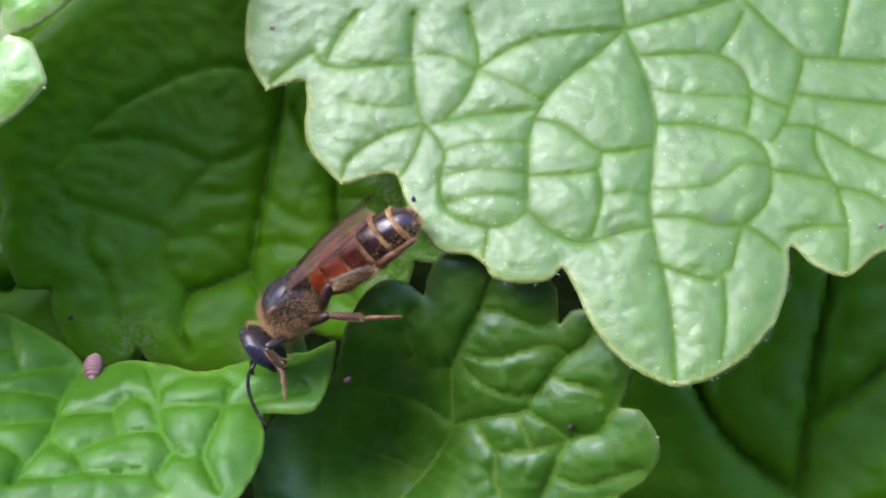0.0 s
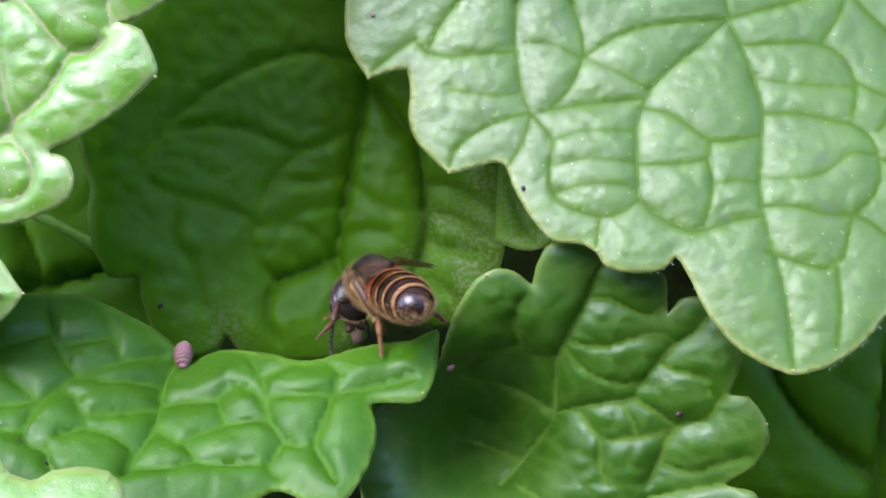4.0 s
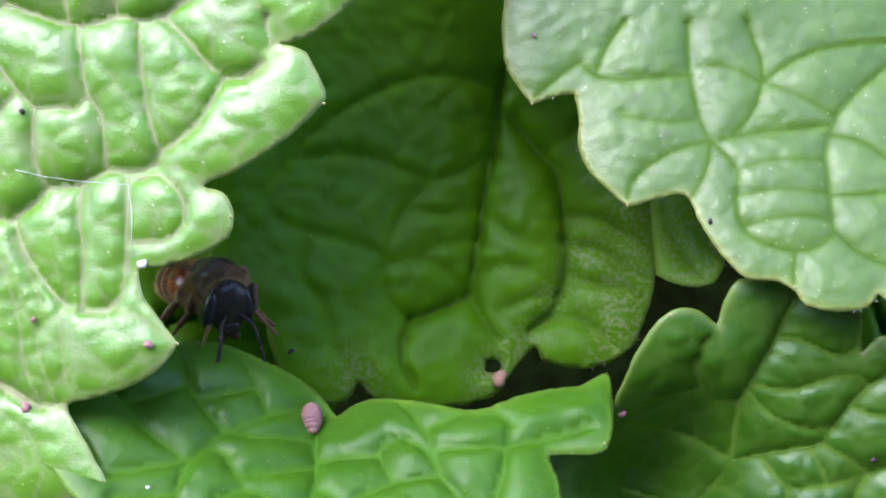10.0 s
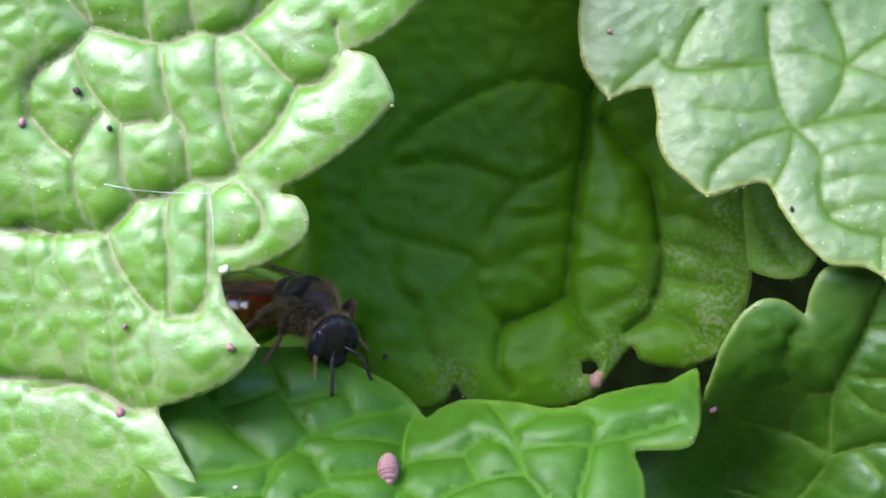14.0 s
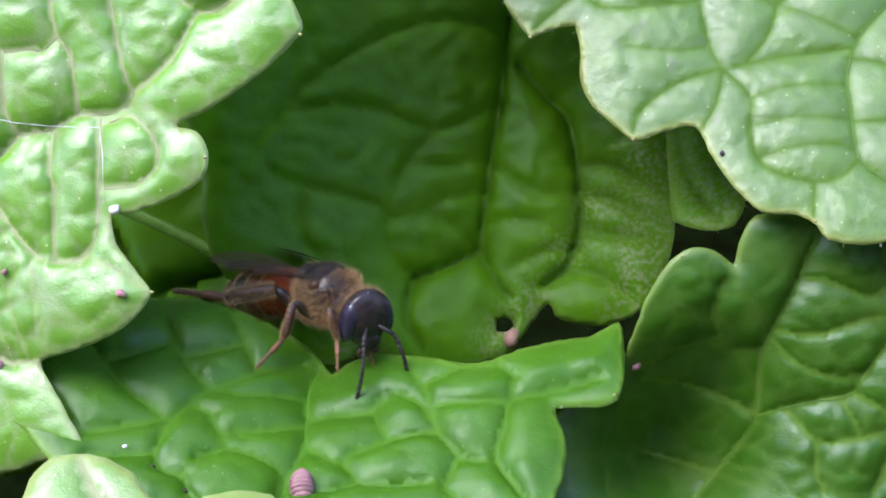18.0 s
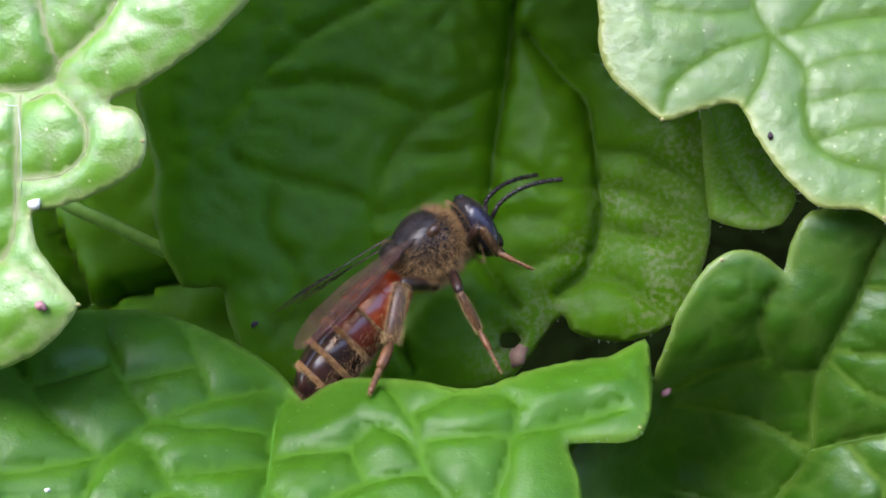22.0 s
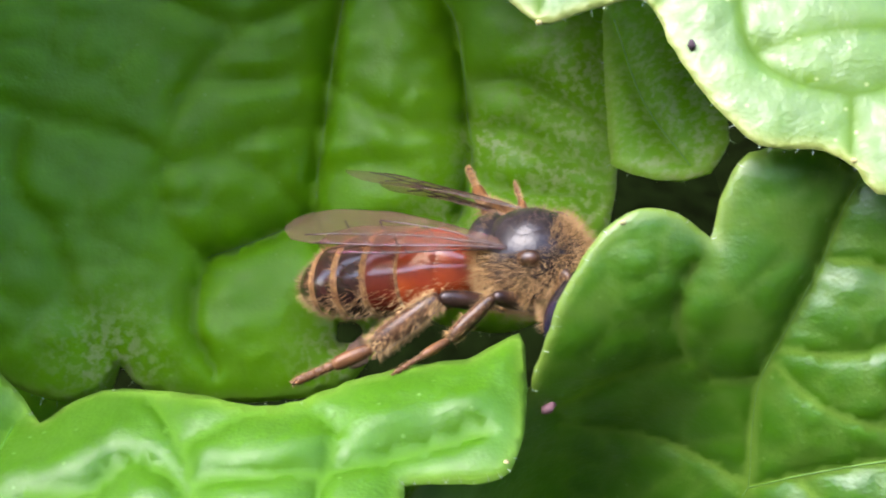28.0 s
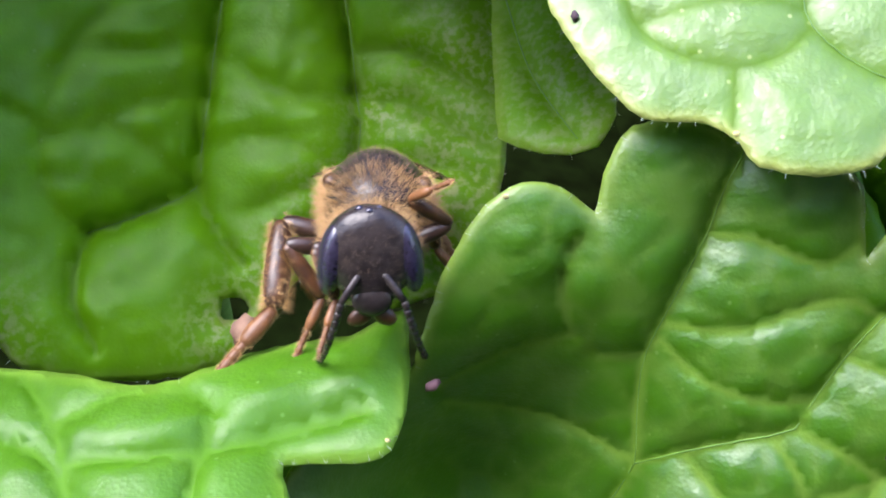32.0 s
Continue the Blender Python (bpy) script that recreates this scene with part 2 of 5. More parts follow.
def leaf(label, outline, veins, bend, material, puff=0.9, reach=1.6, crinkle=0.25, pucker=2.6, grid=0.33, folds=(), curl=0.12, wave=0.2, lie=1.0, rise=0.0, main=2, swell=1.0, fine=(), tips=(), stalk=True,
         holes=(), stain_sheens=(), thick=0.13, vein_width=0.045, vein_parts=2, hairs=0, seed=1):
    """A leaf blade: outline and veins in the stage's x and z; bend is its depth. The cells between the veins bulge by puff,
    the more the wider they are against swell, the fields between the main veins within reach, small puckers by crinkle; lie stretches them for a blade that lies flat and rise leans them up; folds are (x, z, radius, depth) dents or humps; curl bends the margin away."""
    rnd = random.Random(seed)
    ring = [tuple(p) for p in ring_spline(outline, 0.3)]
    ring = [(x + rnd.uniform(-0.03, 0.03), z + rnd.uniform(-0.03, 0.03)) for x, z in ring]
    lines = [spline(v, 0.5) for i, v in enumerate(veins) if i not in fine]
    thin_lines = [spline(v, 0.5) for i, v in enumerate(veins) if i in fine]
    rims = [[(cx + r * (1 + 0.15 * math.sin(3 * a + cx)) * math.cos(a), cz + r * (1 + 0.2 * math.cos(2 * a)) * math.sin(a))
             for a in np.linspace(0, 2 * math.pi, 15)[:-1]] for cx, cz, r in holes]
    lo, hi = np.min(ring, 0), np.max(ring, 0)
    gx, gz = np.meshgrid(np.arange(lo[0], hi[0], grid), np.arange(lo[1], hi[1], grid))
    pts = np.stack([gx.ravel(), gz.ravel()], -1)
    pts = pts + np.random.RandomState(seed).uniform(-0.12, 0.12, pts.shape) * grid
    pts = pts[inside(pts, ring)]
    pts = pts[distance(pts, [ring + ring[:1]]) > grid * 0.5]
    crest = np.array([tuple(p) for v in veins for p in spline(v, 0.14)]) if veins else np.zeros((0, 2))
    if len(crest):
        crest = crest[inside(crest, ring)]
        crest = crest[distance(crest, [ring + ring[:1]]) > 0.1]
        pts = pts[distance(pts, [spline(v, 0.4) for v in veins]) > 0.09]
        pts = np.concatenate([pts, crest])
    for rim in rims:
        pts = pts[~inside(pts, rim)]
        pts = pts[distance(pts, [rim + rim[:1]]) > grid * 0.4]
    verts = [Vector(p) for p in ring]
    edges = [(i, (i + 1) % len(ring)) for i in range(len(ring))]
    for rim in rims:
        n0 = len(verts)
        verts += [Vector(p) for p in rim]
        edges += [(n0 + i, n0 + (i + 1) % len(rim)) for i in range(len(rim))]
    verts += [Vector(p) for p in pts.tolist()]
    v2, _, faces, *_ = delaunay_2d_cdt(verts, edges, [], 1, 1e-5)
    flat = np.array([tuple(v) for v in v2])
    if rims:
        faces = [f for f in faces if not any(inside(flat[list(f)].mean(0, keepdims=True), rim)[0] for rim in rims)]
    near_vein = distance(flat * (1, lie), [[(p[0], p[1] * lie) for p in line] for line in lines]) if lines else np.full(len(flat), 9.0)
    near_thin = distance(flat, thin_lines) if thin_lines else np.full(len(flat), 9.0)
    near_edge = distance(flat, [ring + ring[:1], *[r + r[:1] for r in rims]])
    wide_lines = [[(p[0], p[1] * lie) for p in line] for line in lines[:main]]
    far_main = lambda xy: distance(xy * (1, lie), wide_lines) if wide_lines else np.full(len(xy), 9.0)

    def net(xy):
        """About the distance to the net of small veins, which part the blade into rounded cells."""
        out = np.empty(len(xy))
        for i, (x, z) in enumerate(xy):
            warp = noise.noise_vector(Vector((x * 0.35, z * 0.35, seed))) * 0.35
            f, _ = noise.voronoi(Vector((x / pucker + warp.x, lie * z / (pucker * 0.8) + warp.y, seed * 3.7)))
            out[i] = 0.5 * (f[1] - f[0]) * pucker
        return out

    def depth(xy, dv, de):
        d = sheet_depth(bend, xy[:, 0], xy[:, 1])
        rim = np.clip(de / 1.6, 0, 1) ** 0.7
        k = 1 - np.clip(far_main(xy) / (1.3 * reach), 0, 1)
        d = d + (0.85 * puff - 0.55 * puff * (1 - k * k)) * rim
        groove = np.sqrt(dv * dv + 0.03**2) - 0.03
        d = d - puff * (1 - np.exp(-2.0 * (groove / swell) ** 2)) * rim
        if thin_lines:
            k = 1 - np.clip((np.sqrt(distance(xy, thin_lines) ** 2 + 0.06**2) - 0.06) / 0.7, 0, 1)
            d = d + 0.3 * puff * k * k * rim
        k = 1 - np.clip((np.sqrt(net(xy) ** 2 + 0.04**2) - 0.04) / (0.45 * pucker), 0, 1)
        d = d - crinkle * (1 - k * k) * np.clip(de / 1.2, 0, 1) * np.clip(groove / 0.5, 0.15, 1)
        d = d - np.array([0.035 * noise.noise(Vector((x * 1.3, z * 1.7, seed))) + 0.02 * noise.noise(Vector((x * 3.1, z * 3.7, seed)))
                          + wave * noise.noise(Vector((x * 0.2, z * 0.2, seed))) for x, z in xy])
        for x, z, r, amount in folds:
            d = d + amount * np.exp(-((xy[:, 0] - x) ** 2 + (xy[:, 1] - z) ** 2) / r**2)
        return d + curl * np.exp(-de / 0.5)

    width = inflate(flat * (1, lie), faces, near_vein < 0.06) if lines else near_vein
    y = depth(flat, width, near_edge)
    lift = rise * (depth(flat, np.zeros(len(flat)), near_edge) - y)
    centre = flat.mean(0)
    mid = float(np.median(y))
    me = bpy.data.meshes.new("blade")
    me.from_pydata([((a - centre[0]) * MM, (d - mid) * MM, (b + up - centre[1]) * MM) for (a, b), d, up in zip(flat, y, lift)], [], [tuple(reversed(f)) for f in faces])
    for key, value in (("vein", np.maximum(np.exp(-((near_vein / (1.6 * vein_width)) ** 2)), 0.5 * np.exp(-((near_thin / vein_width) ** 2)))), ("groove", np.maximum(np.exp(-((near_vein / 0.17) ** 2)), 0.8 * np.exp(-((near_thin / 0.15) ** 2)))), ("margin", np.exp(-((near_edge / 0.22) ** 2))), ("net", np.exp(-((net(flat) / 0.09) ** 2))),
                       ("stain_sheen", np.clip(sum((np.exp(-((flat[:, 0] - x) ** 2 + (flat[:, 1] - z) ** 2) / r**2) for x, z, r in stain_sheens), np.zeros(len(flat))), 0, 1))):
        me.attributes.new(key, "FLOAT", "POINT").data.foreach_set("value", value)
    for f in me.polygons:
        f.use_smooth = True
    me.materials.append(material)
    top = thing("leaf", label, "leaf", STAGE @ Matrix.Translation((centre[0] * MM, mid * MM, centre[1] * MM)), "leaves of one plant")
    blade = new("blade", me)
    blade.parent = top
    body = blade.modifiers.new("body", "SOLIDIFY")
    body.thickness, body.offset = thick * MM, 1.0 if me.polygons[0].normal.y > 0 else -1.0
    # the stalk that carries the blade, from its back down to the soil
    here = STAGE @ Matrix.Translation((centre[0] * MM, mid * MM, centre[1] * MM))
    at = int(np.argmin(np.hypot(*(flat - centre).T)))
    start = Vector((0, (float(y[at]) - mid + 1.4) * MM, 0))
    deep_in = start + Vector((0, 16 * MM, -1 * MM))
    foot = here.inverted() @ Vector((0.85 * centre[0] * MM, 0.035 + 0.2 * (here.translation.y), -0.002))
    ways = [start.lerp(deep_in, k).lerp(deep_in.lerp(foot, k), k) for k in np.linspace(0, 1, 14)]
    if stalk:
        tube("petiole", ways, [(0.45 + 0.05 * i) * MM for i in range(14)], PETIOLE, top, 10, "pale green round leaf stalk")
    if vein_parts:
        for line in lines[:vein_parts]:
            xy = np.array([tuple(p) for p in line])
            keep = inside(xy, ring)
            xy = xy[keep]
            if len(xy) < 3:
                continue
            yy = depth(xy, np.zeros(len(xy)), distance(xy, [ring + ring[:1]])) - 0.03
            tube("vein", [((a - centre[0]) * MM, (d - mid) * MM, (b - centre[1]) * MM) for (a, b), d in zip(xy, yy)],
                 [0.5 * vein_width * MM * (1 - 0.5 * i / len(xy)) for i in range(len(xy))], VEIN_MATERIAL[material.name], top, 6)
    for x, z in tips:
        k = int(np.argmin(np.hypot(flat[:, 0] - x, flat[:, 1] - z)))
        bm = bmesh.new()
        bmesh.ops.create_icosphere(bm, subdivisions=2, radius=0.09 * MM)
        for v in bm.verts:
            v.co = Vector((v.co.x * (1 + 0.3 * noise.noise(v.co * 9000)), v.co.y * 0.7, v.co.z * 0.8)) + Vector((flat[k][0] - centre[0], y[k] - mid, flat[k][1] - centre[1])) * MM
        part("tooth_tip", bm, TOOTH, top, "pale waxy tip of a leaf tooth")
    if hairs:
        bm = bmesh.new()
        for i in range(hairs * 2):
            k = rnd.randrange(len(ring))
            x, z = ring[k]
            out = Vector((ring[(k + 1) % len(ring)][1] - ring[k - 1][1], ring[k - 1][0] - ring[(k + 1) % len(ring)][0])).normalized()
            d = y[k]
            a = Vector(((x - centre[0]), d - mid, (z - centre[1])))
            tip = a + Vector((out.x, -0.4, out.y)) * rnd.uniform(0.06, 0.2) + Vector((rnd.uniform(-0.1, 0.1), rnd.uniform(-0.1, 0.1), rnd.uniform(-0.1, 0.1)))
            side = Vector((-out.y, 0.3, out.x)) * 0.005
            bm.faces.new([bm.verts.new(p * MM) for p in (a - side, a + side, tip)])
        tagged(part("margin_hairs", bm, HAIR_PALE, top, "fine pale hairs along the leaf margin"), kind="stuff")


    def surface(x, z):
        """The depth of the blade's face at a place of the stage."""
        xy = np.array([[x, z]], float)
        return float(depth(xy, width[[int(np.argmin(np.hypot(*(flat - xy).T)))]], distance(xy, [ring + ring[:1]]))[0]) - thick * 0.5

    return surface


def tube(name, points, radii, material, parent, sides=8, label=""):
    bm = bmesh.new()
    pts = [Vector(p) for p in points]
    rings = []
    for i, p in enumerate(pts):
        way = (pts[min(i + 1, len(pts) - 1)] - pts[max(i - 1, 0)]).normalized()
        a = way.orthogonal().normalized()
        if rings:
            a = (last - way * last.dot(way)).normalized()
        last = a
        b = way.cross(a)
        rings.append([bm.verts.new(p + radii[i] * (math.cos(w) * a + math.sin(w) * b)) for w in np.linspace(0, 2 * math.pi, sides + 1)[:-1]])
    for r, s in zip(rings, rings[1:]):
        for i in range(sides):
            bm.faces.new((r[i], r[(i + 1) % sides], s[(i + 1) % sides], s[i]))
    bm.faces.new(list(reversed(rings[0])))
    bm.faces.new(rings[-1])
    return part(name, bm, material, parent, label)


VEIN_MATERIAL = {"leaf_front": plain_material("vein_front", (0.10, 0.21, 0.03), (0.07, 0.16, 0.02)), "leaf_bright": plain_material("vein_bright", (0.42, 0.48, 0.22), (0.32, 0.36, 0.14)),
                 "leaf_dark": plain_material("vein_dark", (0.2, 0.36, 0.06), (0.13, 0.27, 0.03)), "leaf_young": plain_material("vein_young", (0.10, 0.29, 0.02), (0.07, 0.22, 0.015)),
                 "leaf_deep": plain_material("vein_deep", (0.11, 0.24, 0.025), (0.08, 0.19, 0.018))}
PETIOLE = plain_material("petiole", (0.16, 0.28, 0.06), (0.1, 0.2, 0.03), rough=0.5)
TOOTH = plain_material("tooth_tip", (0.42, 0.4, 0.15), (0.3, 0.24, 0.09), rough=0.6, scale=4000.0)
HAIR_PALE = plain_material("hair_pale", (0.62, 0.7, 0.5), rough=0.5)

# ---- the leaves ----
# The top of this outline is unseen, drawn tall to shade the leaf behind.
A_OUT = [(-6.2, 15.4), (-5.8, 14), (-4.2, 13.2), (-4.3, 11.7), (-4.2, 9.8), (-3.6, 8.6), (-3, 7.8), (-2, 8.1), (-1, 8.2), (-0.8, 7.1), (-0.9, 5.7), (-0.4, 4.4), (1.2, 2.8), (2.5, 3.1), (3.9, 3.3), (4.5, 1.9), (5.3, 0.5), (6.3, -0.6), (7.8, -0.8), (8.5, -1.3), (8.9, -1.9), (10.2, -2.2), (11.6, -2), (12.2, -1.4), (12.8, -2.4), (13.7, -4.3), (14.9, -5.7), (16.2, -6.5), (17.5, -6.9), (19.1, -6.5), (20.7, -5.5), (22.1, -3.9), (22.8, -2.1), (23, -0.3), (24, -1.2), (25.5, -1.8), (26.8, -0.8), (28.3, 0), (31.2, 4.6), (32.4, 12.4), (31.8, 25.1), (21.4, 36.1), (6.2, 37.5), (-6.1, 33.3), (-10.6, 24)]
A_VEINS = [
    [(15.3, 10.8), (15.9, 9.5), (16.5, 7.7), (16.8, 6), (16.6, 3.9), (16.4, 1.7), (16.6, -0), (17, -1.9), (17.3, -3.8), (17.4, -5.4), (17.4, -6.7)],
    [(15.3, 10.8), (13.9, 9.4), (12.4, 8.2), (11.3, 7), (10.6, 5.4), (10.5, 3.4), (10.5, 1.9), (10.6, 1.5), (11.3, 0.7), (12.5, -0), (13.5, -0.1), (15.1, 0.4), (16.3, 0.6)],
    [(11, 6.6), (9.6, 6.4), (7.9, 6.3), (6.2, 6), (5.3, 5.9), (4.8, 7.2), (4.6, 8.7), (4.5, 9.9), (4.6, 11.7)],
    [(5.3, 5.9), (4.9, 4.4), (4.1, 3.1)],
    [(5.3, 5.9), (3.3, 5.3), (1.6, 4.1), (1.2, 3.1)],
    [(10.6, 1.5), (9.7, 0.8), (8.6, 0.6), (7.2, 1), (6.3, 1.9), (6.2, 3.4), (6.3, 4.5), (5.3, 5.9)],
    [(8.6, 0.6), (8.4, -0.9)],
    [(6.4, 3.2), (8.1, 3.5), (9.5, 3.4), (10.5, 3.3)],
    [(6.6, 1.8), (8.1, 2.2), (9.7, 2.2), (10.5, 1.9)],
    [(6.4, 4.5), (8.1, 4.9), (10.4, 4.9)],
    [(10.7, 6.1), (12.1, 5.8), (13.1, 5.1), (14.1, 4.4), (15.3, 4.4), (16.7, 4.7)],
    [(10.5, 3.2), (12.2, 3.2), (13.9, 3.5), (14.1, 4.4)],
    [(13.9, 3.5), (14.1, 2.2), (13.9, 1.1), (13.5, -0.1)],
    [(16.8, 5.8), (18.5, 5.8), (19.9, 5.5), (21, 5.3), (21.3, 6), (21.5, 7.5), (21, 8.8), (19.9, 9.4), (18.8, 9.5), (16.2, 9.4)],
    [(21, 5.3), (22, 4.5), (22.3, 3.1), (21.9, 1.7), (20.8, 0.7)],
    [(16.5, 2.5), (18, 2.5), (19.6, 2.8), (20.8, 3.7), (22.2, 3.7)],
    [(16.4, 1.1), (18.1, 1.1), (19.5, 0.7), (20.8, 0.7)],
    [(16.5, -1.1), (17.9, -1.6), (19.3, -1.9), (20.1, -1.4), (20.8, 0.7), (21.6, 0.3), (22.5, -0.5)],
    [(19.8, -1.9), (19.8, -3.8), (19.5, -5.6)],
    [(21.5, 7.5), (22.5, 6.9), (23.3, 6.6)],
    [(19.9, 9.4), (20.9, 10.8), (21.3, 11.7)],
    [(16.4, 7.7), (18.6, 7.3), (21.4, 7.2)],
    [(4.6, 9.1), (3, 9), (1.3, 8.9), (-0, 9.1), (-0.6, 9.8), (-2.8, 8.2)],
    [(-0, 9.1), (0.7, 10.6), (1.6, 11.8)],
    [(1.2, 7.1), (3.3, 6.8), (4.6, 6.9)],
    [(4.9, 9.6), (6.5, 9.4), (7.9, 8.7), (9, 8.3), (11.3, 7)],
    [(7.4, 11.7), (7.9, 9.9), (7.9, 8.7), (7.3, 7.2), (6.3, 6.1)],
    [(7.9, 8.7), (9.6, 9.8), (11.4, 10.4), (15.3, 10.8)],
    [(14.3, 2.2), (15.5, 2.4), (16.5, 2.2)],
    [(15.4, 10.8), (19, 11.8), (23.5, 13.4), (28, 14.4)],
    [(15.4, 10.8), (14.8, 15.2), (13.4, 20.2)],
    [(21.5, 12.4), (22.6, 11.1), (23.7, 9.9), (24.2, 9.3), (23.8, 7.8), (23, 5.7), (22.4, 4.9)],
    [(24.2, 9.3), (25.9, 9.2), (28.3, 9)],
    [(23, 5.7), (24.5, 5.6), (26.1, 4.7), (27.8, 3.8)],
    [(23.6, 7.4), (25.4, 7.1), (28.1, 6.8)],
    [(24.5, 5.6), (24.5, 4.3), (25.3, 2.6), (25.7, 0.7), (25.5, -1.5)],
    [(22.4, 3.4), (23.8, 3.2), (25.1, 2.9)],
    [(25.3, 2.6), (26.7, 2.3), (27.6, 1.8)],
    [(25.9, 9.2), (26.3, 10.9), (26.7, 12.4)],
    [(23, 0.4), (24.1, 0.7), (25.7, 0.7)]]
FACE_A = leaf("broad pale green crinkled leaf with scalloped edge, front", A_OUT, A_VEINS, (9.5, 3.0, -2.89, -0.89, 3.15, 0.56, 0.71, 0.19), LEAF_FRONT, vein_parts=2, puff=0.3, reach=1.9, crinkle=0.07, pucker=1.5, grid=0.17, hairs=260, main=3, swell=1.9, fine=(7, 8, 9, 15, 21, 24, 25, 28), stalk=False, tips=[(17.5, -6.7), (1.2, 2.9), (-3, 7.8), (8.3, -1.2), (25.5, -1.6)], seed=3)

# Unseen upper part, widened towards the front leaf to block light from above.
B_OUT = [(-9.8, 13.6), (-10.8, 12.2), (-11.3, 11.8), (-12.8, 10.5), (-13.8, 9.9), (-14.8, 9.8), (-14.1, 9.7), (-13.5, 9.4), (-13, 8.4), (-12.7, 7.7), (-12.8, 7.1), (-13.9, 6), (-15.1, 5.1), (-16.6, 4.2), (-18.1, 3.6), (-17.2, 3.3), (-16.8, 2.8), (-16.7, 2.1), (-16.9, 1.3), (-18.1, 0.6), (-19.7, 0.1), (-20.9, -0.1), (-20.7, -1.2), (-19.9, -2.3), (-19.2, -3.3), (-19.7, -4.1), (-20.7, -4.9), (-22.6, -5.6), (-24.2, -6), (-23.8, -6.7), (-23, -8.1), (-22.3, -9.5), (-24.2, -10.2), (-26.4, -10.8), (-29.7, -11.2), (-33.8, -9.7), (-37.6, -3.2), (-38.4, 5.8), (-36.6, 13.2), (-32.4, 21.8), (-24.7, 29.2), (-15.9, 31.6), (-8.5, 24.9), (-7.2, 17.1)]
B_VEINS = [
    [(-26.9, 11.9), (-25.1, 11.2), (-24.1, 10.9), (-23, 10.9), (-21.9, 11.2), (-20.8, 11), (-19.9, 11.2), (-18.9, 11.8), (-17.9, 12.7)],
    [(-20, 5.1), (-20.2, 4.6), (-21.1, 4.3), (-22.4, 4.3), (-23.3, 3.9), (-24, 3.7), (-25, 3.6), (-25.9, 2.8), (-26.8, 2.2), (-27.5, 2.3), (-29.2, 2.3), (-30.9, 2.8)],
    [(-19.8, 11.1), (-18.9, 10.2), (-17.8, 8.9), (-17.2, 8.4), (-17.7, 7.4), (-18.3, 6.4), (-19.2, 5.6), (-20, 5.1)],
    [(-17.2, 8.4), (-16.4, 8.3), (-15.6, 8.9), (-15.1, 9.7), (-15.3, 11.1)],
    [(-23.7, 10.8), (-23.5, 9.4), (-23.2, 7.7), (-22.6, 6.8), (-22.5, 5.6), (-22.4, 4.3)],
    [(-20.9, 10.9), (-20.9, 9.7), (-20.7, 8), (-20.4, 6.4), (-20, 5.1)],
    [(-27.9, 10.8), (-27.2, 9.1), (-26.4, 8), (-25.6, 7.2), (-24.6, 7.2), (-23.8, 7.1), (-23.2, 7.7)],
    [(-25.6, 7.2), (-25.7, 5.8), (-25.5, 4.4), (-25, 3.6)],
    [(-30.2, 7.9), (-29, 6.5), (-28.1, 5.7), (-28, 4.3), (-27.7, 3.1), (-27.2, 2.3)],
    [(-28.1, 5.7), (-27.2, 7), (-26.4, 8)],
    [(-26.6, 2.2), (-26.1, 0.8), (-25.1, -0.7), (-24.2, -1.6), (-23.4, -1.9), (-22.2, -1.7), (-21.6, -0.9), (-21.5, 0.3)],
    [(-23.5, 3.7), (-23.6, 2), (-23.4, 0.9), (-23.5, -0.5), (-23.4, -1.9)],
    [(-21.4, 4.1), (-21.4, 2.8), (-21.5, 1.2), (-21.5, 0.3)],
    [(-21, 3.9), (-20, 4.1), (-19, 3.1), (-18.9, 2), (-19.8, 1.2), (-21.2, 1.1)],
    [(-30.8, -4.9), (-29.8, -5), (-28, -4.8), (-26.8, -5.3), (-25.4, -6.1)],
    [(-26.9, 11.9), (-27.9, 10.8), (-28.9, 10.3), (-30.1, 9.3), (-30.2, 7.9)],
    [(-26.9, 11.9), (-27.8, 12.8), (-28.3, 13.6)],
    [(-24.1, 10.9), (-24.2, 12.1), (-24.4, 13.4)],
    [(-21.9, 11.2), (-22, 12.2), (-22.1, 13.2)],
    [(-22.2, -1.7), (-21, -2.1), (-19.5, -3.1)],
    [(-29.2, 2.3), (-29.1, 0.8), (-28.3, -0.8), (-27.8, -2.4), (-27.5, -4.2), (-27.1, -5.2)],
    [(-27.5, 2.3), (-27.3, 0.7), (-26.7, -0.9), (-26.3, -2.4), (-26.1, -4.2), (-25.4, -6.1)],
    [(-26.6, 1.4), (-25.8, -0.4), (-25.2, -2), (-25.5, -3.2), (-25, -5), (-24.6, -6.1)],
    [(-24.5, -1.7), (-24.3, -3.3), (-24.2, -5)],
    [(-30.5, 2.6), (-30.4, 0.3), (-29.8, -1.8), (-29, -3.4), (-28.5, -4.8)],
    [(-20.2, 4.6), (-19, 4.3), (-18.3, 4)],
    [(-17.2, 8.4), (-15.9, 8.6), (-14.6, 9.4)],
    [(-33.6, -4.3), (-29.5, -4.6), (-27.9, -4.9), (-26, -5.9), (-24.2, -6)],
    [(-29.3, 2.4), (-32.5, 2.8), (-35.8, 4.4)],
    [(-27, 12), (-27.3, 14.4), (-26.2, 17.9)],
    [(-19.8, 11), (-18.8, 12.5), (-18, 15.5)]]
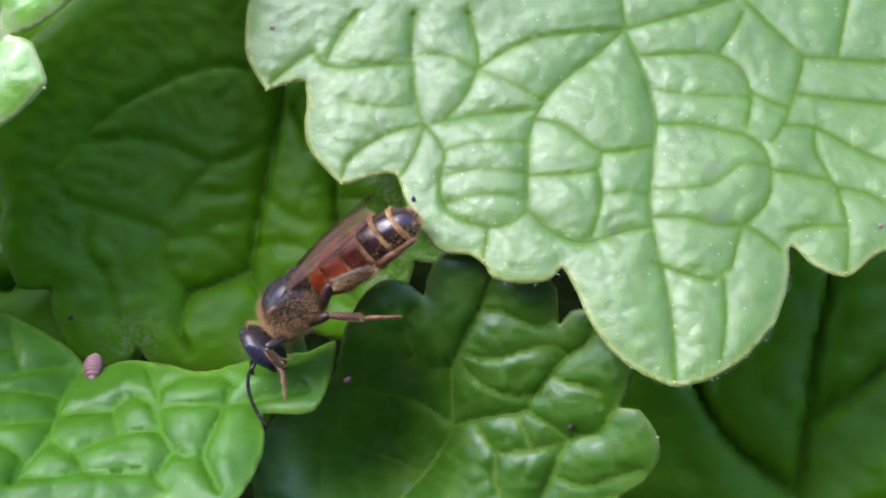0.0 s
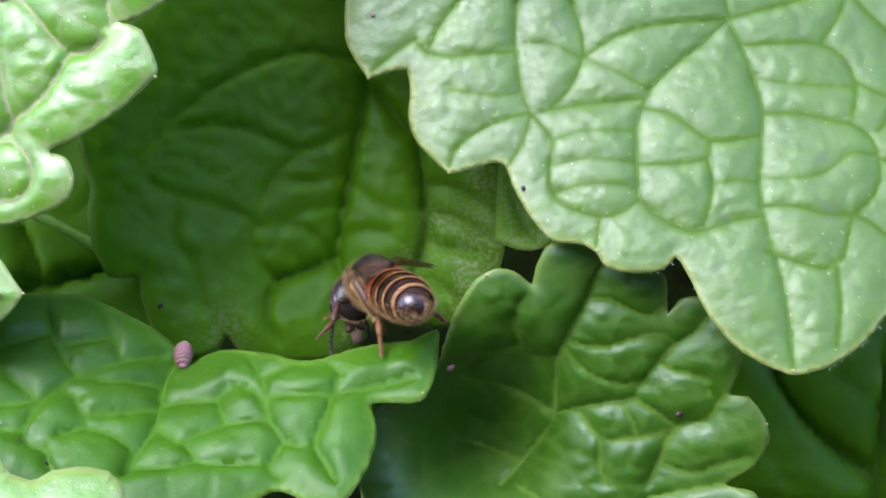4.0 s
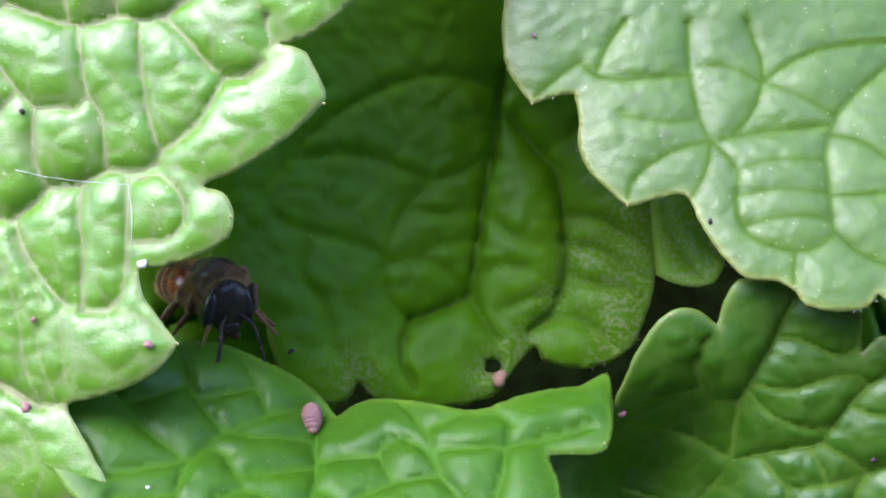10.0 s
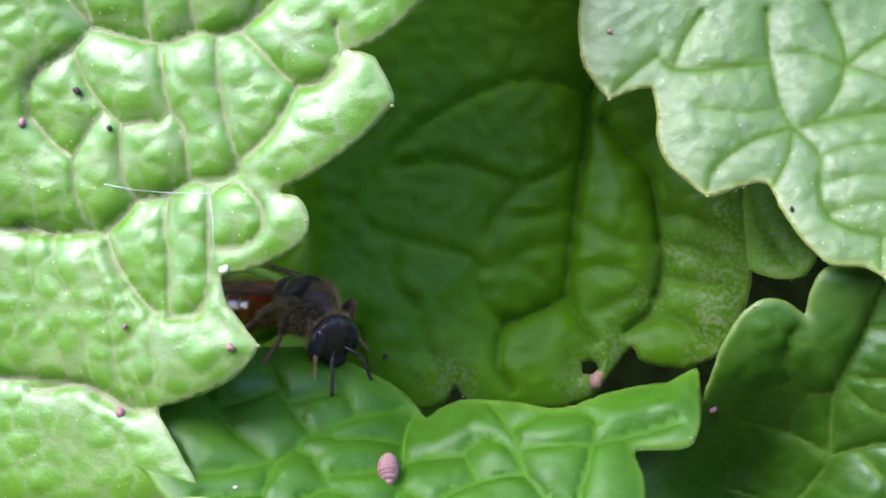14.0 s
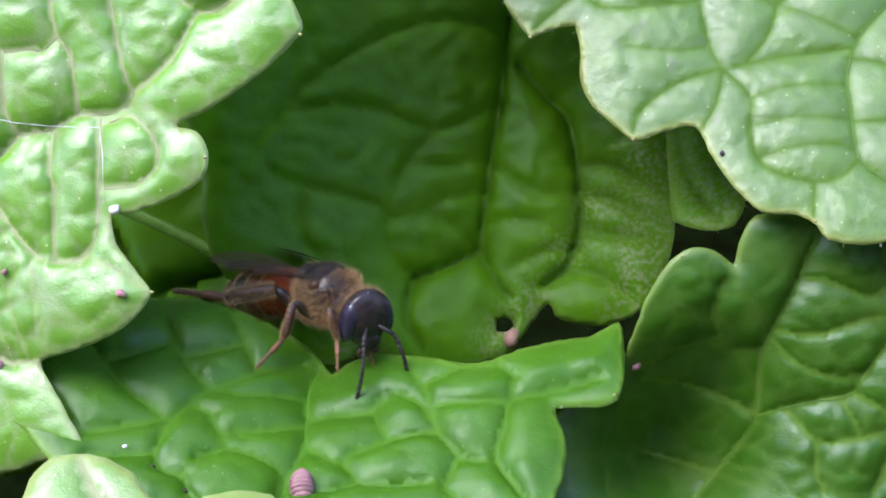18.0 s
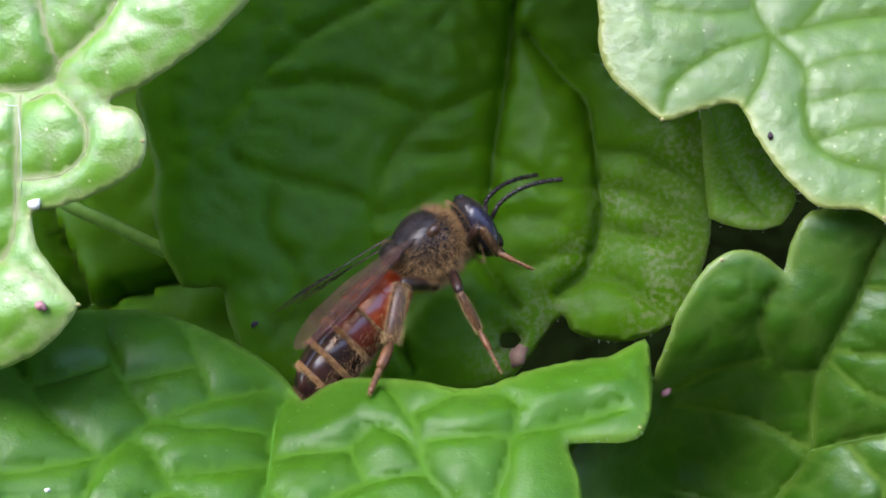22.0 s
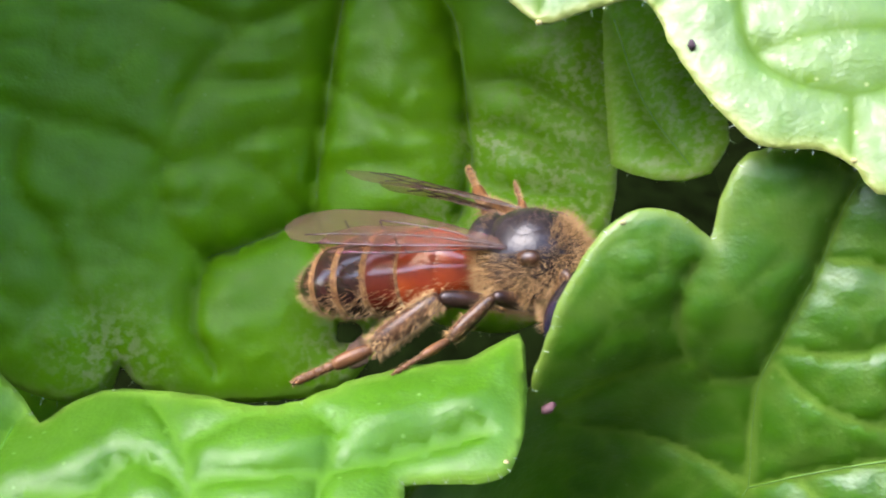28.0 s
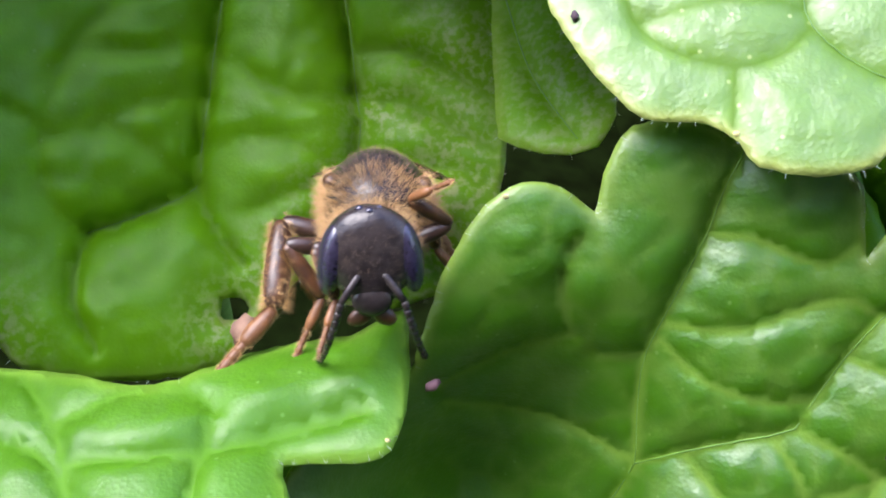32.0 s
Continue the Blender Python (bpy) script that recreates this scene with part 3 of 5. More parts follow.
FACE_B = leaf("bright green blistered leaf with pale veins and toothed edge", B_OUT, B_VEINS, (-21.0, 3.8, -4.49, -2.09, 0.34, -0.06, 1.34, -0.12), LEAF_BRIGHT, vein_parts=17, puff=0.55, reach=1.4, crinkle=0.1, pucker=1.6, grid=0.2, vein_width=0.045, hairs=200, main=2, swell=1.5, fine=(19, 20, 21, 22, 23, 24, 25, 26), tips=[(-12.8, 7.2), (-16.8, 2.1), (-19.3, -3.3)], seed=5)

C_OUT = [(-19.4, 7.4), (-19.4, 4.9), (-18.7, 2.4), (-18.8, 0.9), (-18.5, -0.7), (-17.6, -2.5), (-16.1, -2.6), (-15.8, -3.8), (-15.2, -5.5), (-14.1, -6.4), (-12.7, -6.9), (-11.7, -6.5), (-11.3, -5.8), (-10.5, -6.6), (-8.5, -7.1), (-6, -7.1), (-4.3, -6.7), (-3.6, -5.9), (-2.1, -4.1), (-1.8, -4.7), (-0.9, -5.1), (0.5, -5.3), (1.9, -4.9), (3.1, -4), (3.8, -2.3), (4.2, -0.9), (4.3, 1.2), (4.5, 3.9), (4.4, 6.9), (3.6, 11.4), (0.6, 15.6), (-5.8, 18.1), (-13.3, 16.1), (-17.8, 11.5)]
C_VEINS = [
    [(-3.4, 10.8), (-3.8, 8.4), (-4.1, 6.1), (-4.6, 3.6), (-4.9, 1.6), (-5.2, -0.1), (-5.4, -1.3), (-7.1, -2.1), (-8.7, -2.6)],
    [(-3, 8.1), (-1.7, 6.3), (-0.7, 5.1), (-0.4, 3.4), (-0.3, 1.7), (-0.2, 0.3), (-0.6, -1.4), (-1.2, -2.5), (-2.3, -3.3)],
    [(-5.4, -1.3), (-4.6, -3), (-3.9, -3.8)],
    [(-4.7, 3), (-3.3, 1.9), (-1.6, 1.3), (-0.3, 1.5)],
    [(-5.2, -0.1), (-3.6, 0.2), (-1.9, -0.2), (-0.6, -1.4)],
    [(-0.4, 2.8), (1.2, 2.7), (2.8, 1.8), (4.1, 0.8)],
    [(-0.3, 1.3), (1.4, 1), (2.8, 0.1), (3.8, -0.5)],
    [(-0.3, -0.3), (1.4, -0.9), (3, -1.1), (3.6, -1.6)],
    [(-2.3, -3.3), (-0.4, -2.6), (1, -3.2), (2, -4.3), (1.7, -5.1)],
    [(-4, 6.1), (-5.7, 5.3), (-7.4, 4.5), (-8.9, 3.1), (-9.8, 0.8), (-9.8, -1.2), (-8.7, -2.6)],
    [(-4.6, 3.3), (-6.6, 3), (-8.9, 3.1)],
    [(-4.9, 1.6), (-6.7, 1.3), (-9.6, 0.3)],
    [(-9.8, 0.8), (-11.7, 1.4), (-13.9, 2), (-15.5, 2.8)],
    [(-13.9, 2), (-14.2, 0), (-13.1, -1.9), (-12.3, -4.4)],
    [(-8.7, -2.6), (-9.1, -4.5), (-8.4, -6.2)],
    [(-7.4, 4.5), (-9.9, 5.7), (-12.1, 6), (-14.9, 5.7)],
    [(-5.3, -1.4), (-6.7, -0.1), (-7.8, 0.5), (-9.6, 0.4)],
    [(-3.8, -2.2), (-2.3, -1.6), (-0.6, -1.4)],
    [(-2.9, 9.5), (-7.6, 10.2), (-12.7, 7.9), (-16.3, 4.1)],
    [(-1.3, 6.2), (1.4, 8.3), (3.5, 11.9)]]
FACE_C = leaf("shaded dark green leaf with lobed edge and a hole", C_OUT, C_VEINS, (-5.7, 1.1, 7.96, 0.43, 0.94, -1.94, -0.31, -0.19), LEAF_DARK, puff=0.72, reach=2.2, crinkle=0.15, pucker=1.5, wave=0.1, stain_sheens=[(2.6, -1.0, 1.8), (3.2, 2.5, 1.8), (0.2, 0.8, 0.9), (-1.2, -1.6, 1.1), (3.0, -3.0, 1.5), (-2.9, -4.2, 1.3), (-4.6, -5.8, 1.2), (-11.5, -5.6, 1.5), (1.5, -4.3, 1.0)],
     holes=[(-4.3, -5.1, 0.42)], grid=0.25, hairs=70, main=2, swell=1.4, fine=(3, 4, 9, 10, 11, 12, 13, 15, 16, 17, 18, 19), seed=7)

J_OUT = [(4.1, 5.5), (3.6, -0.4), (4.1, -0.7), (5.1, -1), (6.2, -0.8), (6.8, 0.1), (6.8, 1.2), (6.7, 2.6), (6.5, 4.6)]
J_VEINS = [
    [(4.2, 4.2), (4.7, 1.5), (5.7, -0.6)]]
leaf("small speckled green leaf lobe behind the shaded leaf", J_OUT, J_VEINS, (6, 2, 3.8, -4, 6, 0, 0, 0), LEAF_DARK, puff=0.3, crinkle=0.12, stain_sheens=[(7.0, 1.0, 4.0)], stalk=False, hairs=40, seed=9)

D_OUT = [(0.6, -5.1), (0.7, -6.2), (0.6, -7.2), (0.1, -8.4), (-0.8, -8.7), (-2.6, -8.7), (-2.3, -9.6), (-2.3, -10.7), (-2.8, -12), (-3.8, -13.2), (-5.6, -13.1), (-6.9, -12.7), (-9.5, -13.7), (-13.9, -14.2), (-18.3, -13.4), (-21.2, -12.4), (-22.9, -10.8), (-24.6, -9), (-27, -7), (-29.2, -5.2), (-26.7, -4.1), (-23.3, -3.5), (-18.7, -3.4), (-16.6, -4), (-14.1, -5.3), (-12.9, -6.4), (-12.4, -7.1), (-11.8, -6.7), (-11, -6.35), (-10.1, -6.2), (-9, -6.3), (-7.8, -6.4), (-6.4, -6.7), (-5.2, -6.6), (-3.7, -6.1), (-1.9, -5.8), (-0.8, -5.7)]
D_VEINS = [
    [(-12.8, -6.5), (-13.3, -7.8), (-13.3, -9.3), (-13.4, -10.3), (-14.1, -11.5), (-14.3, -12.2)],
    [(-13.3, -9), (-12.3, -8.9), (-10.9, -8.8), (-10.5, -8.7)],
    [(-10.5, -8.7), (-9.9, -8.2), (-9.1, -8.1), (-8.2, -8.6), (-7.7, -9.6)],
    [(-10.5, -8.7), (-10.1, -9.3), (-9.8, -9.9)],
    [(-13.1, -10.1), (-12.1, -10.6), (-11.7, -10.7), (-11.1, -10.3), (-9.8, -9.9), (-8.7, -9.7), (-7.7, -9.6)],
    [(-7.9, -8.5), (-6.8, -8.4), (-5.4, -8.3), (-4.6, -8.4)],
    [(-7.9, -8.5), (-8.2, -7.8), (-8.8, -7), (-9.3, -6.5)],
    [(-7.9, -8.5), (-7.6, -9.5), (-7.2, -10.1), (-6.8, -10.5), (-6, -10.8), (-5.3, -10.7), (-5.1, -10.1), (-4.8, -9.3), (-4.6, -8.4)],
    [(-11.7, -10.7), (-11.1, -11.3), (-11, -11.5), (-9.6, -11.7), (-8.3, -11.6), (-7.5, -11.7), (-6.8, -10.5)],
    [(-5.3, -10.7), (-4.9, -11.3), (-4.1, -12.3)],
    [(-7.5, -11.7), (-6.7, -12.3)],
    [(-13.8, -11.8), (-12.3, -11.8), (-11, -11.5)],
    [(-4.6, -8.4), (-3.5, -8.2), (-2.4, -8), (-0.5, -7.6)],
    [(-8.2, -7.6), (-6.6, -6.9), (-5.2, -6.8), (-4.2, -7.5), (-4.6, -8.4)],
    [(-22.6, -9.1), (-20.9, -8.9), (-19.1, -8.6), (-18.3, -8.1), (-17.4, -7.5), (-15.5, -6.9), (-13.6, -6.6)],
    [(-18.3, -8.1), (-17.3, -8.5), (-16.9, -9.2), (-15.9, -9.3), (-14.6, -9.3), (-13.3, -9.2)],
    [(-16.9, -9.2), (-16.6, -9.9), (-17.6, -10.2), (-18.2, -10.9), (-17.8, -11.7), (-17.2, -12.2)],
    [(-19.4, -10), (-19.1, -9), (-18.3, -8.1)],
    [(-22.2, -10), (-20.7, -10.1), (-19.4, -10), (-19.2, -10.6), (-18.2, -10.9)],
    [(-16.6, -9.9), (-15.3, -10.3), (-14.4, -10.8), (-14.1, -11.5)],
    [(-20, -3.6), (-19.3, -5.2), (-18.4, -6.6), (-17.4, -7.5)],
    [(-17.4, -7.5), (-16.1, -7.8), (-14.8, -7.9), (-13.4, -8.2)],
    [(-23.5, -3.7), (-22.5, -5.6), (-21, -7.3), (-19.1, -8.6)],
    [(-16.8, -4.2), (-16.1, -5.6), (-15.5, -6.9)],
    [(-22.2, -6.1), (-20.8, -5.9), (-19.2, -5.4)],
    [(-18.8, -6), (-17.5, -5.9), (-16.1, -5.6)],
    [(-26.4, -5.3), (-24.8, -7.1), (-23.4, -8.3), (-22.6, -9.1)],
    [(-14.7, -5.5), (-13.8, -6.5), (-12.9, -7.2)],
    [(-15.6, -4.8), (-14.7, -5.9), (-13.8, -6.8)]]
FACE_D = leaf("glossy fresh green quilted leaf with an upturned corner", D_OUT, D_VEINS, (-8.1, -8.3, -1.37, 0.02, 8.82, -1.43, 0.3, 0.15), LEAF_YOUNG, puff=0.55, reach=1.5, crinkle=0.09, pucker=1.7, lie=1.45, rise=0.85, wave=0.1, grid=0.2, folds=[(-12.3, -6.9, 2.6, 1.6), (-6.0, -7.6, 2.5, -0.8)], hairs=300, main=1, swell=1.5, vein_parts=1, fine=(27, 28), tips=[(0, -8.3)], seed=11)

E_OUT = [(0.6, -6.9), (0.9, -6), (1.6, -4), (2.6, -2.5), (3.5, -2), (4.5, -2.1), (5.4, -2.8), (5.4, -2.8), (5.7, -1.5), (6.3, -0.7), (7.8, -0.5), (9.2, -1.3), (10.9, -1.3), (12, -2.4), (12.1, -4.2), (12.6, -3.5), (13.7, -3.3), (14.5, -4.3), (15.6, -5.4), (15.6, -6.8), (15.1, -8.2), (16, -8.2), (16.8, -9.3), (17, -10.5), (16.3, -11.8), (15, -12.7), (16.4, -13), (17.1, -14.6), (16, -17.1), (12, -20), (6.3, -20.9), (0.5, -19), (-2.4, -15.5), (-3.5, -11.7), (-2.3, -8.8)]
E_VEINS = [
    [(3.9, -13.4), (5.1, -12.2), (6.3, -10.4), (6.7, -9.5), (6.7, -7.9), (6.8, -6.4), (7.6, -4.7), (8.3, -3.3), (8.7, -2.2), (9.1, -1.4)],
    [(6.7, -9.5), (7.8, -9.1), (9.1, -8.8), (10.5, -8.5), (11, -7.7), (11.7, -6.7), (12.6, -5.7), (13.5, -5.1), (14.1, -4.2)],
    [(11.3, -12.9), (11.8, -11.7), (12.7, -9.9), (14.1, -9.5), (14.7, -8.4)],
    [(10.5, -8.5), (11.5, -9.1), (12.7, -9.9)],
    [(7.3, -5.7), (9, -5.9), (10.3, -5.5), (11.6, -5.2), (12.6, -5.7)],
    [(8.2, -3.4), (9.4, -3.6), (11, -4.3), (12, -3.8)],
    [(7.9, -9.3), (8.7, -10.4), (9, -10.6), (10.2, -10.6), (11.5, -10.3), (12.7, -9.9)],
    [(9, -10.6), (8.9, -11.8), (9.2, -12.9)],
    [(11.7, -6.7), (12.7, -7.1), (13.9, -7.4), (14.2, -8.2)],
    [(6.8, -6.4), (5.7, -6.5), (4.9, -5.9), (4.5, -4.4), (4.9, -3.5)],
    [(6.7, -9.5), (5.3, -8.6), (3.9, -8.1), (1.7, -7.7)],
    [(4.9, -5.9), (3.3, -6.3), (1.4, -7.2)],
    [(7.1, -6.1), (8.2, -7.2), (9.8, -7.8), (11, -7.7)],
    [(11.8, -11.7), (13.4, -12.2), (14.5, -11.8), (16.2, -11.2)],
    [(5.1, -12.2), (3.8, -11.8), (2, -11.3)],
    [(9.9, -8.7), (10.5, -9.7), (10.7, -10.5)],
    [(4.8, -13.4), (8, -14.5), (11.9, -13.4), (14.9, -12.7)]]
FACE_E = leaf("glossy deep green leaf with a folded ear lobe", E_OUT, E_VEINS, (8.2, -7.3, -1.29, -0.98, -1.7, -1.61, 0.47, -0.48), LEAF_DEEP, puff=0.5, reach=1.8, crinkle=0.12, pucker=1.4, grid=0.2, folds=[(2.6, -10.6, 3.6, 6.0), (5.0, -7.6, 1.5, 0.8)], hairs=160, main=3, swell=1.5, vein_parts=2, tips=[(16.8, -9.5), (3.1, -2.4)], seed=13)

H_OUT = [(-23.4, -10.9), (-23.1, -10.1), (-22.4, -9.6), (-21.5, -9.5), (-20.4, -9.7), (-19.3, -10.3), (-18.6, -11.2), (-17.4, -11.6), (-16.5, -11.2), (-15.3, -11), (-14, -11.2), (-13.1, -12), (-13.4, -13.7), (-18.5, -15.4), (-23.7, -14.3)]
leaf("pale green leaf tip low before the quilted leaf", H_OUT, [
    [(-18.6, -14.5), (-20.3, -11.6), (-21.4, -9.7)]], (-16, -12, -10.0, 0, 6.0, 0, 0, 0), LEAF_BRIGHT, puff=0.4, crinkle=0.1, hairs=0, seed=15)
K_OUT = [(-3.6, -8.8), (-3.1, -9.5), (-2.5, -10.4), (-1.9, -9.8), (-1, -8.7), (-1.6, -7.7), (-3.1, -7.7)]
leaf("small light green leaf tip beneath the quilted leaf", K_OUT, [
    ], (-1, -9, 1.5, 0, 0, 0, 0, 0), LEAF_YOUNG, puff=0.2, crinkle=0.05, grid=0.25, seed=17)
# Its hidden upper part is added height, to keep the gaps dark.
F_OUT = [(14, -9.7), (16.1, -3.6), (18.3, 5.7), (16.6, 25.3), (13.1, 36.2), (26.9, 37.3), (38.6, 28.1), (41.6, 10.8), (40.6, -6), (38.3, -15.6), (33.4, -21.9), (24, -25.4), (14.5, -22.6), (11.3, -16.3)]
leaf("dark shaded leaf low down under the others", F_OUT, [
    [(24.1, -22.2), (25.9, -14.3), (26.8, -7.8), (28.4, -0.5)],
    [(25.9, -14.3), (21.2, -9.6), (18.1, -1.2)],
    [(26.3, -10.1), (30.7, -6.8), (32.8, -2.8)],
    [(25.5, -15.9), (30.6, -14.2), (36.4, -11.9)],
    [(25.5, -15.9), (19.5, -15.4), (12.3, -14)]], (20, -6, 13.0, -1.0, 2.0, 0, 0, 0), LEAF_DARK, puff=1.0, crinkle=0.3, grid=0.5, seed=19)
# Extended upward out of sight, likewise to darken what lies between the leaves.
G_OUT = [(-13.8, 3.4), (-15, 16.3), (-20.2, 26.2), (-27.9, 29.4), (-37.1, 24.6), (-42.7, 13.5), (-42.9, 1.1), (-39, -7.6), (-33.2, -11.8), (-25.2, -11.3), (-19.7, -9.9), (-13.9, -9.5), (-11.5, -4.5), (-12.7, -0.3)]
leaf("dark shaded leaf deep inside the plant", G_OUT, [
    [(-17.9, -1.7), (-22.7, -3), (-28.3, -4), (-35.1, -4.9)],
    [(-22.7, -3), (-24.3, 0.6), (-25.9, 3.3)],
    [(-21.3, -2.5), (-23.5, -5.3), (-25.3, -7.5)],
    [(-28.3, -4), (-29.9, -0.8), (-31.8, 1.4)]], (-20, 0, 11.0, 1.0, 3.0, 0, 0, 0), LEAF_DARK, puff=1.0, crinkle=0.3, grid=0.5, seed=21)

# ---- crumbs, a thread and a stalk ----
CRUMB_WHITE = plain_material("crumb_white", (0.75, 0.72, 0.66), (0.55, 0.5, 0.45), rough=0.7, bump=0.5)
CRUMB_PINK = plain_material("crumb_pink", (0.42, 0.2, 0.2), (0.26, 0.11, 0.12), rough=0.7, bump=0.5)
CRUMB_DARK = plain_material("crumb_dark", (0.05, 0.025, 0.03), (0.02, 0.01, 0.015), rough=0.8, bump=0.5)
SCRAP = plain_material("dried_scrap", (0.34, 0.2, 0.13), (0.2, 0.1, 0.07), rough=0.8, bump=0.5)
SILK = plain_material("silk", (0.8, 0.8, 0.8), rough=0.3)


def crumb(face, x, z, size, material, label, seed):
    """A small uneven grain that lies on a leaf's face."""
    bm = bmesh.new()
    bmesh.ops.create_icosphere(bm, subdivisions=2, radius=1.0)
    for v in bm.verts:
        v.co *= 1 + 0.45 * noise.noise(v.co * 1.7 + Vector((seed, 0, 0)))
        v.co = Vector((v.co.x * size, v.co.y * size * 0.6, v.co.z * size * 0.75)) * MM
    me = bpy.data.meshes.new("crumb")
    bm.to_mesh(me)
    bm.free()
    me.materials.append(material)
    for f in me.polygons:
        f.use_smooth = True
    ob = new("crumb", me)
    ob.matrix_world = STAGE @ pose(x * MM, (face(x, z) - size * 0.25) * MM, z * MM, 0, 20 * seed, 0)
    return tagged(ob, label, "crumb", "crumbs on the leaves")


crumb(FACE_B, -20.7, 0.2, 0.25, CRUMB_WHITE, "white crumb in a notch of the blistered leaf", 0)
crumb(FACE_B, -20.4, -3.3, 0.22, CRUMB_PINK, "pink crumb on the blistered leaf", 1)
crumb(FACE_B, -27.6, 8.8, 0.22, CRUMB_DARK, "dark crumb on the blistered leaf", 2)
crumb(FACE_B, -26.1, 7.0, 0.16, CRUMB_DARK, "dark crumb on the blistered leaf", 3)
crumb(FACE_B, -26.0, -6.1, 0.26, CRUMB_PINK, "pink crumb on the blistered leaf", 4)
crumb(FACE_B, -30.4, 7.5, 0.22, CRUMB_PINK, "pinkish crumb on the blistered leaf", 5)
crumb(FACE_B, -25.6, -2.2, 0.14, CRUMB_PINK, "pink crumb on the blistered leaf", 6)
crumb(FACE_E, 1.3, -7.1, 0.2, CRUMB_PINK, "brown crumb on the folded leaf", 7)
crumb(FACE_E, 12.7, -9.2, 0.16, CRUMB_DARK, "dark crumb on the folded leaf", 8)
crumb(FACE_D, -20.6, -9.6, 0.11, CRUMB_WHITE, "white crumb on the quilted leaf", 9)
crumb(FACE_D, -19.4, -10.4, 0.13, CRUMB_DARK, "dark crumb on the quilted leaf", 10)
crumb(FACE_D, -18.0, -11.4, 0.13, CRUMB_DARK, "dark crumb on the quilted leaf", 11)
crumb(FACE_A, -2.8, 11.1, 0.13, CRUMB_PINK, "tiny pink crumb on the pale leaf", 12)
crumb(FACE_A, 4.9, 2.0, 0.13, CRUMB_DARK, "tiny dark crumb on the pale leaf", 13)
crumb(FACE_A, 27.2, 0.7, 0.12, CRUMB_PINK, "tiny pink crumb on the pale leaf", 14)
crumb(FACE_C, -4.0, -5.75, 0.5, SCRAP, "dried tan scrap at the hole of the shaded leaf", 15)
crumb(FACE_C, -14.7, -4.1, 0.16, CRUMB_DARK, "dark crumb on the shaded leaf", 16)
thread = thing("silk_thread", "fine white silk thread across the blistered leaf", "thread")
tube("strand", [(STAGE @ Vector((x * MM, (FACE_B(x, z) - 0.1) * MM, z * MM))) for x, z in [(-26.4, 4.4), (-25.1, 4.1), (-23.7, 3.9), (-21.4, 3.7), (-21.2, 2.5), (-21.2, 0.5)]], [0.012 * MM] * 6, SILK, thread, 5)
STALK = plain_material("stalk", (0.22, 0.38, 0.06), (0.15, 0.3, 0.03), rough=0.4)
stalk = thing("leaf_stalk", "thin yellow green leaf stalk in the shade", "stalk")
tube("stem", [STAGE @ (Vector(p) * MM) for p in [(-24.0, 8.5, 1.8), (-22.8, 8.5, 1.1), (-20.9, 8.5, 0.2), (-19.3, 8.5, -0.7), (-17.8, 8.5, -1.3), (-17.0, 8.5, -1.8)]], [0.3 * MM] * 6, STALK, stalk, 10)

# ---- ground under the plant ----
# Shade of the deep foliage is put into this near-black green tone.
SHADE_SOIL = plain_material("soil", (0.004, 0.007, 0.0015), (0.002, 0.003, 0.0008), rough=1.0, scale=300.0, bump=0.8, spec=0.0)
bm = bmesh.new()
size = 90
vs = [[bm.verts.new((0.012 * (i - size / 2) * (1 + abs(i - size / 2) ** 3 * 0.001), 0.012 * (j - size / 2) * (1 + abs(j - size / 2) ** 3 * 0.001), 0.006 * noise.noise(Vector((i * 0.7, j * 0.7, 2))))) for j in range(size + 1)] for i in range(size + 1)]
for i in range(size):
    for j in range(size):
        bm.faces.new((vs[i][j], vs[i + 1][j], vs[i + 1][j + 1], vs[i][j + 1]))
me = bpy.data.meshes.new("ground")
bm.to_mesh(me)
bm.free()
me.materials.append(SHADE_SOIL)
tagged(new("ground", me), "soil under the plant, blackened to stand for shade", "soil", kind="structure")

# ---- unseen walls, added before and behind the plant to block low sky light ----
SKY_BLOCK = plain_material("sky_block_paint", (0.18, 0.17, 0.12), (0.11, 0.11, 0.07), rough=0.95, scale=30.0, spec=0.2, bump=0.4)


def wall(name, y, width, height):
    bm = bmesh.new()
    bmesh.ops.create_cube(bm, size=1.0)
    for v in bm.verts:
        v.co = Vector((v.co.x * width, v.co.y * 0.1 + y, (v.co.z + 0.5) * height - 0.02))
    bmesh.ops.bevel(bm, geom=bm.edges[:], offset=0.01, segments=2, affect="EDGES")
    me = bpy.data.meshes.new(name)
    bm.to_mesh(me)
    bm.free()
    me.materials.append(SKY_BLOCK)
    tagged(new(name, me), "added unseen wall that blocks low sky light", "wall", kind="structure")


wall("sky_block_south", -0.5, 3.0, 0.74)
wall("sky_block_north", 0.33, 3.0, 0.55)

# ---- the bee ----
BM = 1.16 * MM
BODY_BLACK = plain_material("bee_black", (0.017, 0.0125, 0.013), (0.032, 0.024, 0.022), rough=0.22, spec=0.28, bump=0.25, scale=4500.0)
BODY_RED = plain_material("bee_red", (0.33, 0.055, 0.012), (0.2, 0.026, 0.008), rough=0.17, spec=0.8, bump=0.15, scale=900.0)
BODY_MAROON = plain_material("bee_maroon", (0.16, 0.025, 0.012), (0.07, 0.012, 0.008), rough=0.2, spec=0.7, bump=0.15, scale=900.0)
LEG_DARK = plain_material("bee_femur", (0.045, 0.02, 0.012), (0.02, 0.01, 0.008), rough=0.38, bump=0.2, scale=2500.0)
FUZZ_DARK = plain_material("bee_fuzz_dark", (0.2, 0.13, 0.07), (0.12, 0.07, 0.035), rough=0.6, bump=0.0)
